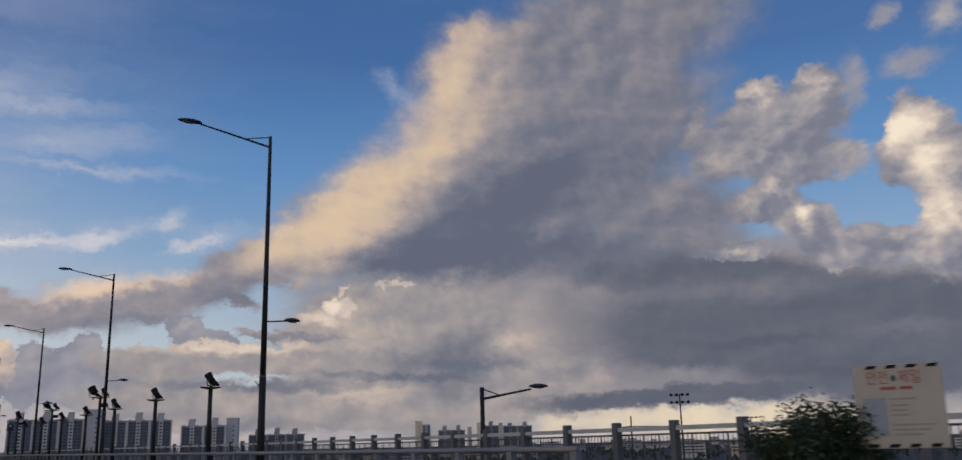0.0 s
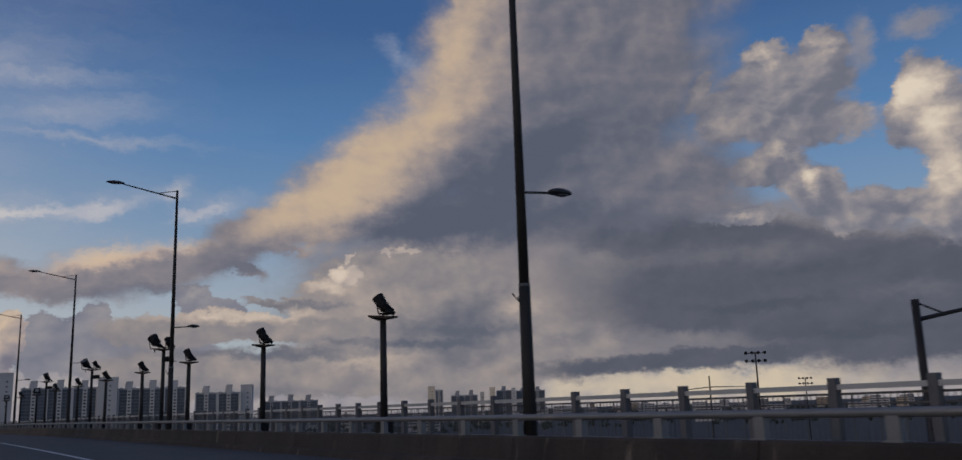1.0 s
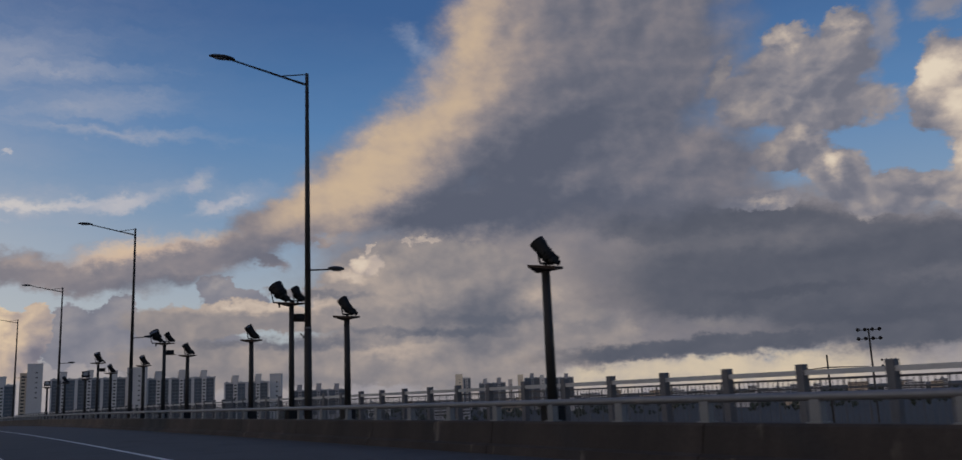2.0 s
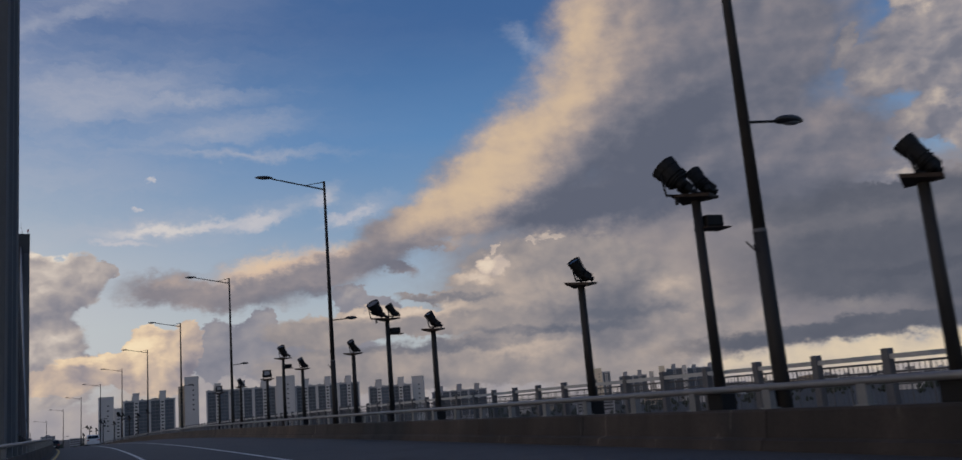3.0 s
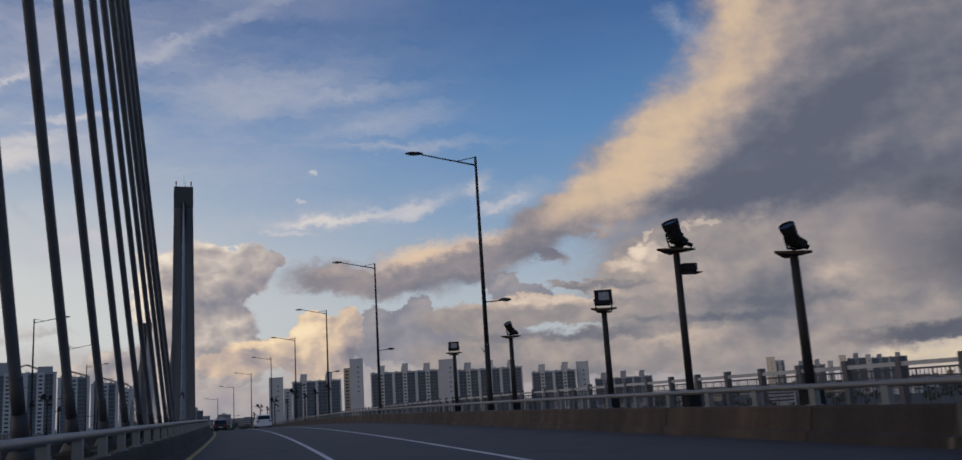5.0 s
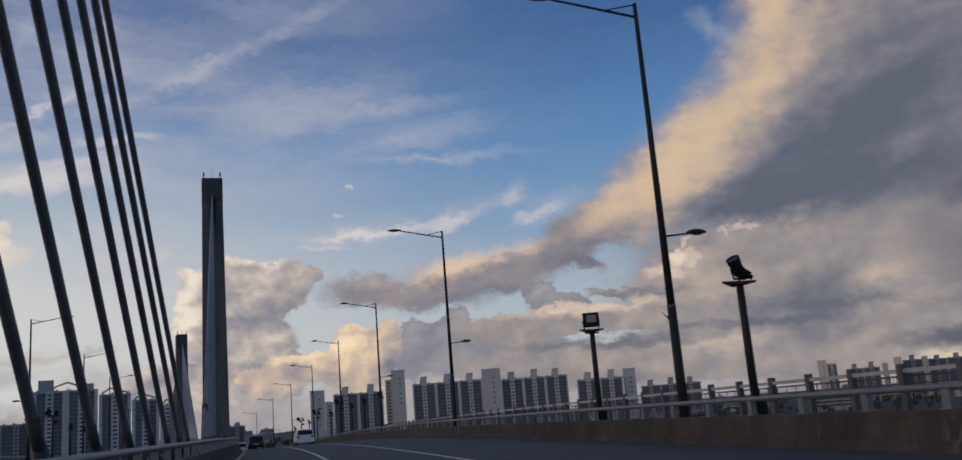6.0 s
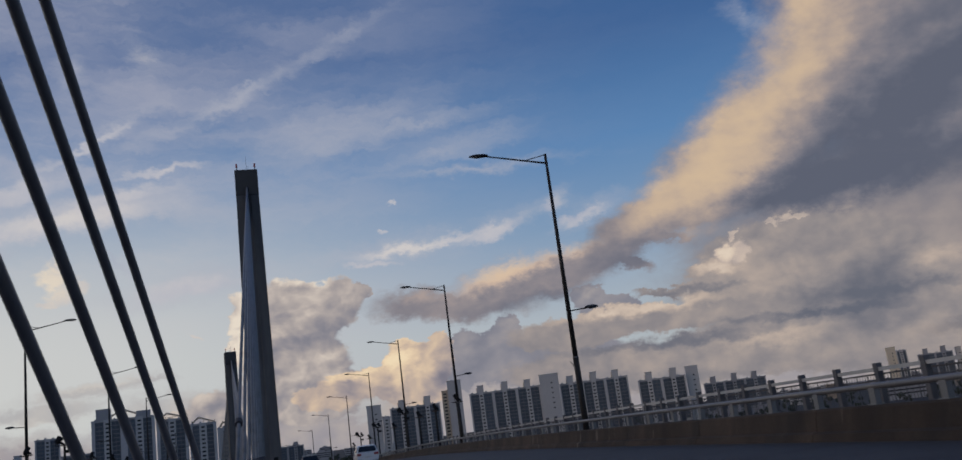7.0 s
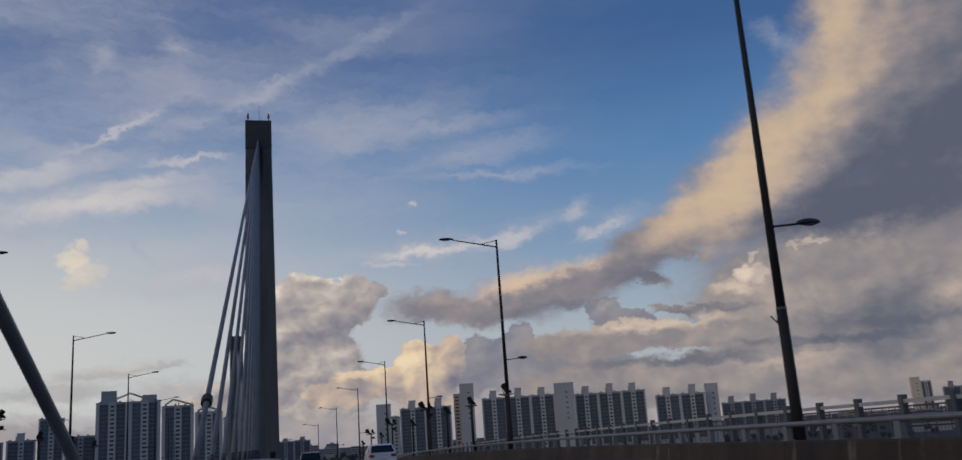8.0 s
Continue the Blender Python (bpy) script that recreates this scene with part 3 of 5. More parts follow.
def part(name, bm, mat, parent=None, label="", smooth_faces=False):
    me = bpy.data.meshes.new(name)
    if smooth_faces:
        for f in bm.faces:
            f.smooth = True
    bm.to_mesh(me)
    bm.free()
    me.materials.append(mat)
    ob = new(name, me)
    if parent is not None:
        ob.parent = parent
    return tagged(ob, label)


def again(name, source, parent, m):
    """One more piece on the same mesh."""
    ob = new(name, source.data)
    ob.parent = parent
    ob.matrix_basis = m
    return ob


def thing(name, label, category, group="", m=None, kind=""):
    ob = new(name)
    if m is not None:
        ob.matrix_basis = m
    return tagged(ob, label, category, group, kind)


def box(bm, x0, x1, y0, y1, z0, z1, bevel=0.0, m=None):
    r = bmesh.ops.create_cube(bm, size=1.0)
    for v in r["verts"]:
        v.co = Vector(((x0 + x1) / 2 + v.co.x * (x1 - x0), (y0 + y1) / 2 + v.co.y * (y1 - y0), (z0 + z1) / 2 + v.co.z * (z1 - z0)))
    if bevel:
        es = list({e for v in r["verts"] for e in v.link_edges})
        got = bmesh.ops.bevel(bm, geom=es, offset=bevel, segments=1, affect="EDGES")
        vs = [v for v in bm.verts if v.is_valid] if m is None else list({v for f in got["faces"] for v in f.verts})
    else:
        vs = r["verts"]
    if m is not None:
        bmesh.ops.transform(bm, matrix=m, verts=vs)
    return bm


def boxed(*a, **k):
    return box(bmesh.new(), *a, **k)


def rod(bm, a, b, r0, r1=None, sides=12):
    """A round bar from a to b, tapered from r0 to r1."""
    a, b = Vector(a), Vector(b)
    d = b - a
    turn = d.to_track_quat("Z", "Y").to_matrix().to_4x4()
    bmesh.ops.create_cone(bm, cap_ends=True, segments=sides, radius1=r0, radius2=r0 if r1 is None else r1, depth=d.length,
                          matrix=Matrix.Translation((a + b) / 2) @ turn)
    return bm


def rodded(*a, **k):
    return rod(bmesh.new(), *a, **k)


def sweep(section, s0, s1, step=4.0, closed=True):
    """A profile of (off, height) pairs carried along the road."""
    bm = bmesh.new()
    n = max(1, round((s1 - s0) / step))
    rings = [[bm.verts.new(at(s0 + (s1 - s0) * i / n, o, h)) for o, h in section] for i in range(n + 1)]
    k = len(section)
    for a, b in zip(rings, rings[1:]):
        for j in range(k if closed else k - 1):
            bm.faces.new((a[j], a[(j + 1) % k], b[(j + 1) % k], b[j]))
    if closed:
        bm.faces.new(rings[0][::-1])
        bm.faces.new(rings[-1])
    bmesh.ops.recalc_face_normals(bm, faces=bm.faces)
    return bm


def ring(off, h, r, sides=10):
    return [(off + r * math.cos(2 * math.pi * i / sides), h + r * math.sin(2 * math.pi * i / sides)) for i in range(sides)]


# ---- ground and bridge deck ----
GROUND = -24.0
bm = bmesh.new()
bmesh.ops.create_circle(bm, cap_ends=True, segments=96, radius=4600)
bmesh.ops.translate(bm, vec=(0, 300, GROUND), verts=bm.verts)
tagged(part("ground", bm, FAR_LAND), "dark flat land and parks far below the bridge", "ground", kind="structure")

S0, S1 = -70.0, 560.0
tagged(part("road", sweep([(-3.0, 0), (8.95, 0), (8.95, -0.3), (-3.0, -0.3)], S0, S1), ASPHALT), "grey asphalt carriageway on the bridge", "road", kind="structure")
tagged(part("road", sweep([(-20.8, 0), (-8.4, 0), (-8.4, -0.3), (-20.8, -0.3)], S0, S1), ASPHALT), "grey asphalt carriageway of the opposite direction", "road", kind="structure")
tagged(part("bridge_deck", sweep([(-26.0, -0.32), (14.6, -0.32), (14.6, -1.0), (8, -2.4), (-20, -2.4), (-26.0, -1.0)], S0, S1), COPING), "concrete deck of the bridge", "bridge deck", kind="structure")
tagged(part("pavement", sweep([(9.4, 0.2), (14.5, 0.2), (14.5, -0.3), (9.4, -0.3)], S0, S1), PAVING), "paved walkway beside the bridge rail", "walkway", kind="structure")
tagged(part("pavement", sweep([(-25.9, 0.2), (-21.2, 0.2), (-21.2, -0.3), (-25.9, -0.3)], S0, S1), PAVING), "paved walkway beside the opposite bridge rail", "walkway", kind="structure")
tagged(part("median", sweep([(-8.0, 0.12), (-3.4, 0.12), (-3.4, -0.3), (-8.0, -0.3)], S0, S1), COPING), "concrete median strip that carries the stay cables", "median", kind="structure")


def marking(name, off, w, mat, label):
    tagged(part(name, sweep([(off - w / 2, 0.004), (off + w / 2, 0.004), (off + w / 2, 0.0005), (off - w / 2, 0.0005)], S0, S1), mat), label, "road marking", kind="structure")


marking("road_marking", -2.8, 0.14, LINE_YELLOW, "worn yellow edge line painted on asphalt")
marking("road_marking", 0.62, 0.13, LINE_WHITE, "worn white lane line painted on asphalt")
marking("road_marking", 3.75, 0.13, LINE_WHITE, "worn white lane line painted on asphalt")
for off in (-12.2, -15.8):
    marking("road_marking", off, 0.13, LINE_WHITE, "white lane line of the opposite carriageway")


# ---- parapets with their pipe rails ----
def parapet(name, base, side, s0, s1, label, sunlit_from=-100.0):
    """Concrete wall in 6 m panels; side is +1 where the wall's road face looks to the left."""
    p = thing(name, label, "parapet", kind="structure")
    s = s0
    while s < s1 - 0.1:
        e = min(s + 6.0, s1)
        f = side
        sec = [(base, 0.0), (base + f * 0.04, 0.16), (base + f * 0.14, 0.2), (base + f * 0.2, 0.6), (base + f * 0.23, 0.64), (base + f * 0.5, 0.64), (base + f * 0.5, -0.3), (base, -0.3)]
        # near panels' shade and far panels' sun are put into the concrete colour
        part("panel", sweep(sec, s + 0.012, e - 0.012, 3.0), CONCRETE if s > sunlit_from else GRIMY_SHADED, p)
        s = e
    return p


def pipe_rail(off, s0, s1, label):
    """A round rail on square stub posts every two metres."""
    r = thing("pipe_rail", label, "guard rail")
    part("rail", sweep(ring(off, 0.985, 0.062), s0, s1, 3.0), GALV, r, "galvanised steel pipe", True)
    first = None
    s = math.ceil(s0 / 2) * 2 + 0.05
    while s < s1:
        m = stand(s, off, 0.0)
        if first is None:
            bm = boxed(-0.06, 0.06, -0.09, 0.09, 0.65, 0.95)
            box(bm, -0.1, 0.1, -0.13, 0.13, 0.64, 0.66)
            first = part("post", bm, GALV, r)
            first.matrix_basis = m
        else:
            again("post", first, r, m)
        s += 2.0
    return r


PIPE_START = -18.0
parapet("parapet_right", 8.8, 1, PIPE_START, 330, "dark weathered concrete parapet with rain streaks", 62.0)
pipe_rail(9.14, PIPE_START, 330, "galvanised pipe rail on stub posts along the parapet")
parapet("parapet_median", -3.0, -1, -40, 330, "dark grey concrete median parapet beside the stay cables", 400.0)
pipe_rail(-3.3, -40, 330, "galvanised pipe rail on the median parapet")
parapet("parapet_median", -8.4, 1, 40, 330, "grey concrete median parapet of the opposite carriageway")
parapet("parapet_left", -20.8, -1, 40, 330, "grey concrete parapet of the opposite carriageway")
pipe_rail(-21.1, 60, 330, "galvanised pipe rail along the opposite parapet")


# ---- walkway fences ----
def fence(off, s0, s1, step, label, inner):
    f = thing("walkway_fence", label, "fence")
    part("top_rail", sweep([(off - 0.05, 1.30), (off + 0.05, 1.30), (off + 0.05, 1.40), (off - 0.05, 1.40)], s0, s1), RAIL_WHITE, f, "pale flat top rail")
    part("hand_rail", sweep(ring(off + inner, 1.22, 0.025, 6), s0, s1), RAIL_POST, f)
    part("middle_rail", sweep(ring(off + inner, 1.04, 0.018, 6), s0, s1), RAIL_POST, f)
    part("bottom_rail", sweep([(off - 0.05, 0.3), (off + 0.05, 0.3), (off + 0.05, 0.38), (off - 0.05, 0.38)], s0, s1), RAIL_WHITE, f, "pale bottom rail")
    first = None
    s = s0
    while s < s1:
        m = stand(s, off, 0.2)
        if first is None:
            bm = boxed(-0.09, 0.09, -0.09, 0.09, 0, 1.32, bevel=0.012)
            first = part("post", bm, RAIL_POST, f)
            first.matrix_basis = m
        else:
            again("post", first, f, m)
        s += step
    verts, faces = [], []
    n = int((min(s1, 150) - s0) / 0.13)
    for i in range(n):
        a = s0 + i * 0.13
        k, w = len(verts), 0.014 if i % 4 == 0 else 0.0065
        for h in (0.38, 1.22):
            for do, ds in ((-w, -w), (w, -w), (w, w), (-w, w)):
                verts.append(at(a + ds, off + inner + do, h)[:])
        faces += [(k + j, k + (j + 1) % 4, k + 4 + (j + 1) % 4, k + 4 + j) for j in range(4)]
    me = bpy.data.meshes.new("baluster")
    me.from_pydata(verts, [], faces)
    me.materials.append(RAIL_POST)
    ob = tagged(new("baluster", me), "thin upright fence bars", kind="stuff")
    ob.parent = f
    return f


fence(13.8, -45.0, 330, 1.97, "grey steel walkway fence with a pale top rail", 0.09)
fence(-25.4, 60.0, 330, 2.0, "grey steel fence on the opposite walkway", -0.09)


# ---- street lamps ----
def lamp_head(name, parent, x, z, out, length, label=""):
    """A flat almond-shaped lantern that points along x."""
    bm = bmesh.new()
    bmesh.ops.create_uvsphere(bm, u_segments=16, v_segments=8, radius=1.0)
    for v in bm.verts:
        taper = 1.0 - 0.25 * v.co.x * out
        v.co = Vector((x + out * length / 2 + v.co.x * length / 2, v.co.y * 0.16 * taper, z + v.co.z * (0.1 if v.co.z > 0 else 0.05)))
    h = part(name, bm, LAMP_HEAD, parent, label, True)
    bm = bmesh.new()
    bmesh.ops.create_uvsphere(bm, u_segments=12, v_segments=6, radius=1.0)
    for v in bm.verts:
        v.co = Vector((x + out * length * 0.55 + v.co.x * length * 0.28, v.co.y * 0.11, z - 0.035 + v.co.z * 0.04))
    part("lens", bm, GALV, h, "dull glass lens", True)
    return h


def street_lamp(m, label, group, inward=-1):
    """Tall pole; a long arm over the road (inward) and a short lower arm over the walkway."""
    L = thing("street_lamp", label, "street lamp", group, m)
    base, top = 0.2, 12.41
    bm = rodded((0, 0, base), (0, 0, 3.6), 0.135, 0.118, 16)
    rod(bm, (0, 0, 3.58), (0, 0, top), 0.108, 0.058, 16)
    part("pole", bm, POLE, L, "", True)
    bm = boxed(-0.2, 0.2, -0.2, 0.2, 0.2, 0.24)
    part("base_plate", bm, POLE, L)
    part("collar", rodded((0, 0, 3.55), (0, 0, 3.61), 0.122, 0.12, 16), RAIL_POST, L, "grey steel collar")
    d = inward
    bm = rodded((0, 0, top - 0.42), (d * 2.6, 0, top + 0.06), 0.042, 0.03, 10)
    part("arm", bm, POLE, L)
    part("brace", rodded((0, 0, top - 0.03), (d * 0.95, 0, top - 0.24), 0.02, sides=8), POLE, L)
    lamp_head("lantern", L, d * 2.5, top + 0.09, d, 0.88)
    bm = rodded((0, 0, 5.5), (-d * 0.8, 0, 5.56), 0.026, sides=8)
    part("lower_arm", bm, POLE, L)
    lamp_head("lower_lantern", L, -d * 0.7, 5.58, -d, 0.62)
    bm = rodded((0, 0, 3.1), (d * 0.22, 0.12, 3.42), 0.014, sides=6)
    rod(bm, (d * 0.2, -0.1, 3.22), (d * 0.06, 0.14, 3.36), 0.012, sides=6)
    part("flag_holder", bm, POLE, L)
    return L


LAMP_OFF = 9.4
first = street_lamp(stand(0, LAMP_OFF), "tall dark street lamp with a long and short arm", "street lamps along the bridge")
for i in range(1, 12):
    copy_thing(first, stand(30.0 * i, LAMP_OFF))
first = street_lamp(stand(90.5, -20.08), "tall dark street lamp beside the opposite carriageway", "street lamps along the bridge", 1)
for i in range(4, 12):
    copy_thing(first, stand(30.0 * i + 0.5, -20.08))


# ---- floodlights that light the pylons ----
def lathe(profile, length, r, sides=16):
    """A turned shape about the y axis from (place, radius) pairs."""
    bm = bmesh.new()
    rings = [[bm.verts.new((r * q * math.cos(6.2832 * i / sides), p * length, r * q * math.sin(6.2832 * i / sides))) for i in range(sides)] if q else [bm.verts.new((0, p * length, 0))] for p, q in profile]
    for a, b in zip(rings, rings[1:]):
        for i in range(sides):
            j = (i + 1) % sides
            if len(a) == 1:
                bm.faces.new((a[0], b[i], b[j]))
            elif len(b) == 1:
                bm.faces.new((a[i], b[0], a[j]))
            else:
                bm.faces.new((a[i], b[i], b[j], a[j]))
    bmesh.ops.recalc_face_normals(bm, faces=bm.faces)
    return bm


# pale base colour stands for the sky mirrored in the flood glass
LENS_SKY_PALE = material("flood_lens_sky_reflection", (0.26, 0.27, 0.28), 0.25, spread=0.2, scale=6, bump=0.0)


def projector(parent, m, r, length, name="projector", flood=False):
    """A lamp drum with its rear housing, yoke and hood; it looks along +y of m, tilted up."""
    if flood:
        bm = boxed(-0.24, 0.24, -0.12, 0.12, -0.2, 0.2, bevel=0.03)
        box(bm, -0.27, 0.27, 0.1, 0.16, -0.23, 0.23)
    else:
        bm = lathe(((-0.66, 0.0), (-0.66, 0.42), (-0.6, 0.5), (-0.42, 0.55), (-0.4, 0.8), (-0.3, 0.84), (-0.29, 0.98), (-0.25, 0.98), (-0.24, 0.84), (-0.14, 0.86),
                    (-0.13, 1.0), (-0.09, 1.0), (-0.08, 0.88), (0.3, 0.96), (0.31, 1.02), (0.66, 1.08), (0.66, 1.0), (0.58, 0.97), (0.58, 0.0)), length, r)
    bmesh.ops.transform(bm, matrix=m, verts=bm.verts)
    p = part(name, bm, BLACK, parent)
    if flood:
        bm = boxed(-0.17, 0.15, 0.164, 0.17, -0.11, 0.15)
    else:
        bm = rodded((0, length * 0.585, 0), (0, length * 0.61, 0), r * 0.94, sides=14)
    bmesh.ops.transform(bm, matrix=m, verts=bm.verts)
    part("lens", bm, LENS_SKY_PALE if flood else GLASS_DARK, p, "glass lens with a sky reflection put into its pale colour" if flood else "dark glass lens")
    c = m.translation
    bm = rodded((c.x - r * 1.15, c.y, c.z), (c.x - r * 0.9, c.y - 0.02, c.z - r * 1.6), 0.02, sides=6)
    rod(bm, (c.x + r * 1.15, c.y, c.z), (c.x + r * 0.9, c.y - 0.02, c.z - r * 1.6), 0.02, sides=6)
    rod(bm, (c.x - r * 0.9, c.y - 0.02, c.z - r * 1.6), (c.x + r * 0.9, c.y - 0.02, c.z - r * 1.6), 0.025, sides=6)
    rod(bm, (c.x, c.y - 0.02, c.z - r * 1.6), (c.x, c.y - 0.02, c.z - r * 2.3), 0.035, sides=8)
    part("yoke", bm, BLACK, p)
    if not flood:
        bm = boxed(-0.1, 0.1, -0.13, 0.13, -0.09, 0.09, bevel=0.02)
        bmesh.ops.transform(bm, matrix=Matrix.Translation((c.x + r * 0.95, c.y - 0.02, c.z - r * 0.95)) @ pose(0, 0, 0, 0, 32, 0), verts=bm.verts)
        part("ballast_box", bm, BLACK, p)
        bm = rodded((c.x + r * 0.9, c.y - 0.02, c.z - r * 0.9), (c.x + r * 2.1, c.y - 0.04, c.z - r * 1.5), 0.045, 0.06, 8)
        part("cable_gland", bm, BLACK, p)
    return p


def flood_post(m, turn, tall=False, flood=False, label="", single=False):
    L = thing("floodlight_post", label or "dark floodlight on a short post behind the parapet", "floodlight", "floodlights along the bridge", m)
    top = 4.52 if tall else 3.58
    bm = rodded((0, 0, 0.9), (0, 0, top), 0.1, 0.085, 14)
    part("post", bm, POLE, L, "", True)
    part("base_box", boxed(-0.17, 0.17, -0.2, 0.2, 0.2, 0.95, bevel=0.02), BLACK, L, "dark steel base box")
    bm = bmesh.new()
    w = 0.55 if tall else 0.44
    rim = [(-w, 0), (0, w * 0.75), (w, 0), (0, -w * 0.75)]
    up = [bm.verts.new((x, y, top + 0.03 + (0.05 if y == 0 else 0))) for x, y in rim]
    lo = [bm.verts.new((x * 0.97, y * 0.97, top + (0.05 if y == 0 else -0.01) - 0.02)) for x, y in rim]
    mid = bm.verts.new((0, 0, top - 0.05))
    bm.faces.new(up)
    for i in range(4):
        bm.faces.new((up[i], lo[i], lo[(i + 1) % 4], up[(i + 1) % 4]))
        bm.faces.new((lo[i], mid, lo[(i + 1) % 4]))
    bmesh.ops.recalc_face_normals(bm, faces=bm.faces)
    part("plate", bm, RUSTY, L, "brown diamond-shaped platform plate")
    if tall:
        if single:
            projector(L, pose(0, 0, top + 0.45, 62, 0, turn), 0.21, 0.52)
        else:
            projector(L, pose(-0.44, 0.0, top + 0.44, 52, 0, turn), 0.24, 0.42)
            projector(L, pose(0.25, 0.1, top + 0.38, 55, 0, turn - 25), 0.145, 0.4)
        part("side_arm", rodded((0, 0, top - 0.55), (0.42, 0, top - 0.55), 0.03, sides=8), POLE, L)
        part("control_box", boxed(0.1, 0.48, -0.14, 0.14, top - 0.53, top - 0.32, bevel=0.02), BLACK, L)
        part("tray", boxed(0.02, 0.58, -0.2, 0.2, top - 0.575, top - 0.55), RUSTY, L)
    elif flood:
        projector(L, pose(0, 0, top + 0.36, 14, 0, turn), 0.26, 0.3, "flood_lamp", True)
    else:
        projector(L, pose(0.0, 0.0, top + 0.36, 55, 0, turn), 0.15, 0.42)
    return L


# which way each one points: degrees left of the road's direction, at the pylon it lights
for s, kind in ((6.6, 0), (16.4, 0), (26.7, 0), (31.6, 1), (36.2, 0), (46.3, 0), (51.3, 1), (56.4, 0), (66.5, 0), (71.4, 3), (76.4, 2), (86.3, 0), (96.3, 2)):
    turn = 40 if s < 36 else (100 if s < 50 else 120)
    flood_post(stand(s, LAMP_OFF), 165 if kind == 2 else turn, kind in (1, 3), kind == 2, single=kind == 3)
for s, kind in ((150.4, 0), (161.0, 0), (171.0, 0), (181.0, 1), (190.4, 0), (206.0, 1), (216.0, 0), (226.5, 1), (236.0, 0)):
    flood_post(stand(s, LAMP_OFF), 40, kind == 1)
for s, kind in ((86.0, 0), (96.0, 0), (106.0, 0), (150.4, 0), (161.0, 1), (171.0, 0), (181.0, 0), (190.4, 0)):
    flood_post(stand(s, -20.08), -40, kind == 1, label="dark floodlight on a short post beside the opposite carriageway")

# ---- pylons and stay cables ----
MEDIAN = -5.26


def hold(j):
    """Height at which stay number j meets its pylon."""
    return 35.4 + 0.3 * j


def pylon(s, label):
    P = thing("pylon", label, "bridge pylon", "bridge pylons", stand(s, MEDIAN))
    H = 41.25

    def half(z):
        k = z / H
        return 1.9 - 0.43 * k, 2.5 - 0.4 * k

    bm = bmesh.new()
    zs = [-0.3, 2, 6, 12, 18, 24, 30, 37.6]
    rings = []
    for z in zs:
        w, l = half(z)
        g = 0.16
        ring_pts = [(-w, -l), (-w * 0.28, -l), (-w * 0.22, -l + g), (w * 0.22, -l + g), (w * 0.28, -l), (w, -l),
                    (w, -l * 0.62), (w - g, -l * 0.55), (w - g, -l * 0.12), (w, -l * 0.05), (w, l * 0.05), (w - g, l * 0.12), (w - g, l * 0.55), (w, l * 0.62),
                    (w, l), (w * 0.28, l), (w * 0.22, l - g), (-w * 0.22, l - g), (-w * 0.28, l), (-w, l),
                    (-w, l * 0.62), (-w + g, l * 0.55), (-w + g, -l * 0.55), (-w, -l * 0.62)]
        rings.append([bm.verts.new((x, y, z)) for x, y in ring_pts])
    k = len(rings[0])
    for a, b in zip(rings, rings[1:]):
        for j in range(k):
            bm.faces.new((a[j], a[(j + 1) % k], b[(j + 1) % k], b[j]))
    bm.faces.new(rings[-1])
    bm.faces.new(rings[0][::-1])
    bmesh.ops.recalc_face_normals(bm, faces=bm.faces)
    part("shaft", bm, PYLON, P)
    w, l = half(37.6)
    part("head", boxed(-w - 0.02, w + 0.02, -l - 0.02, l + 0.02, 37.6, H, bevel=0.05), PYLON_TOP, P, "dark weathered concrete head")
    for x in (-w * 0.8, w * 0.8):
        b = part("beacon", rodded((x, -l * 0.7, H), (x, -l * 0.7, H + 0.5), 0.07, sides=8), GALV, P)
        part("beacon_lamp", rodded((x, -l * 0.7, H + 0.5), (x, -l * 0.7, H + 1.05), 0.15, 0.1, 10), RED_LAMP, b, "red obstruction lamp")
    bm = rodded((0.1, 0, H), (0.1, 0, H + 2.6), 0.035, 0.012, 6)
    rod(bm, (0.35, 0, H), (0.35, 0, H + 1.3), 0.025, 0.012, 6)
    part("lightning_rod", bm, POLE, P)
    w, l = half(1)
    part("door", boxed(w * 0.45, w * 0.75, -l - 0.03, -l + 0.05, 0.3, 2.5), BLACK, P, "narrow dark service door")
    for j in range(12):
        z = hold(j)
        w, l = half(z)
        for y in (-1, 1):
            part("cable_socket", rodded((0, y * (l - 0.2), z + 0.1), (0, y * (l + 0.25), z - 0.12), 0.2, sides=8), PYLON_TOP, P)
    return P


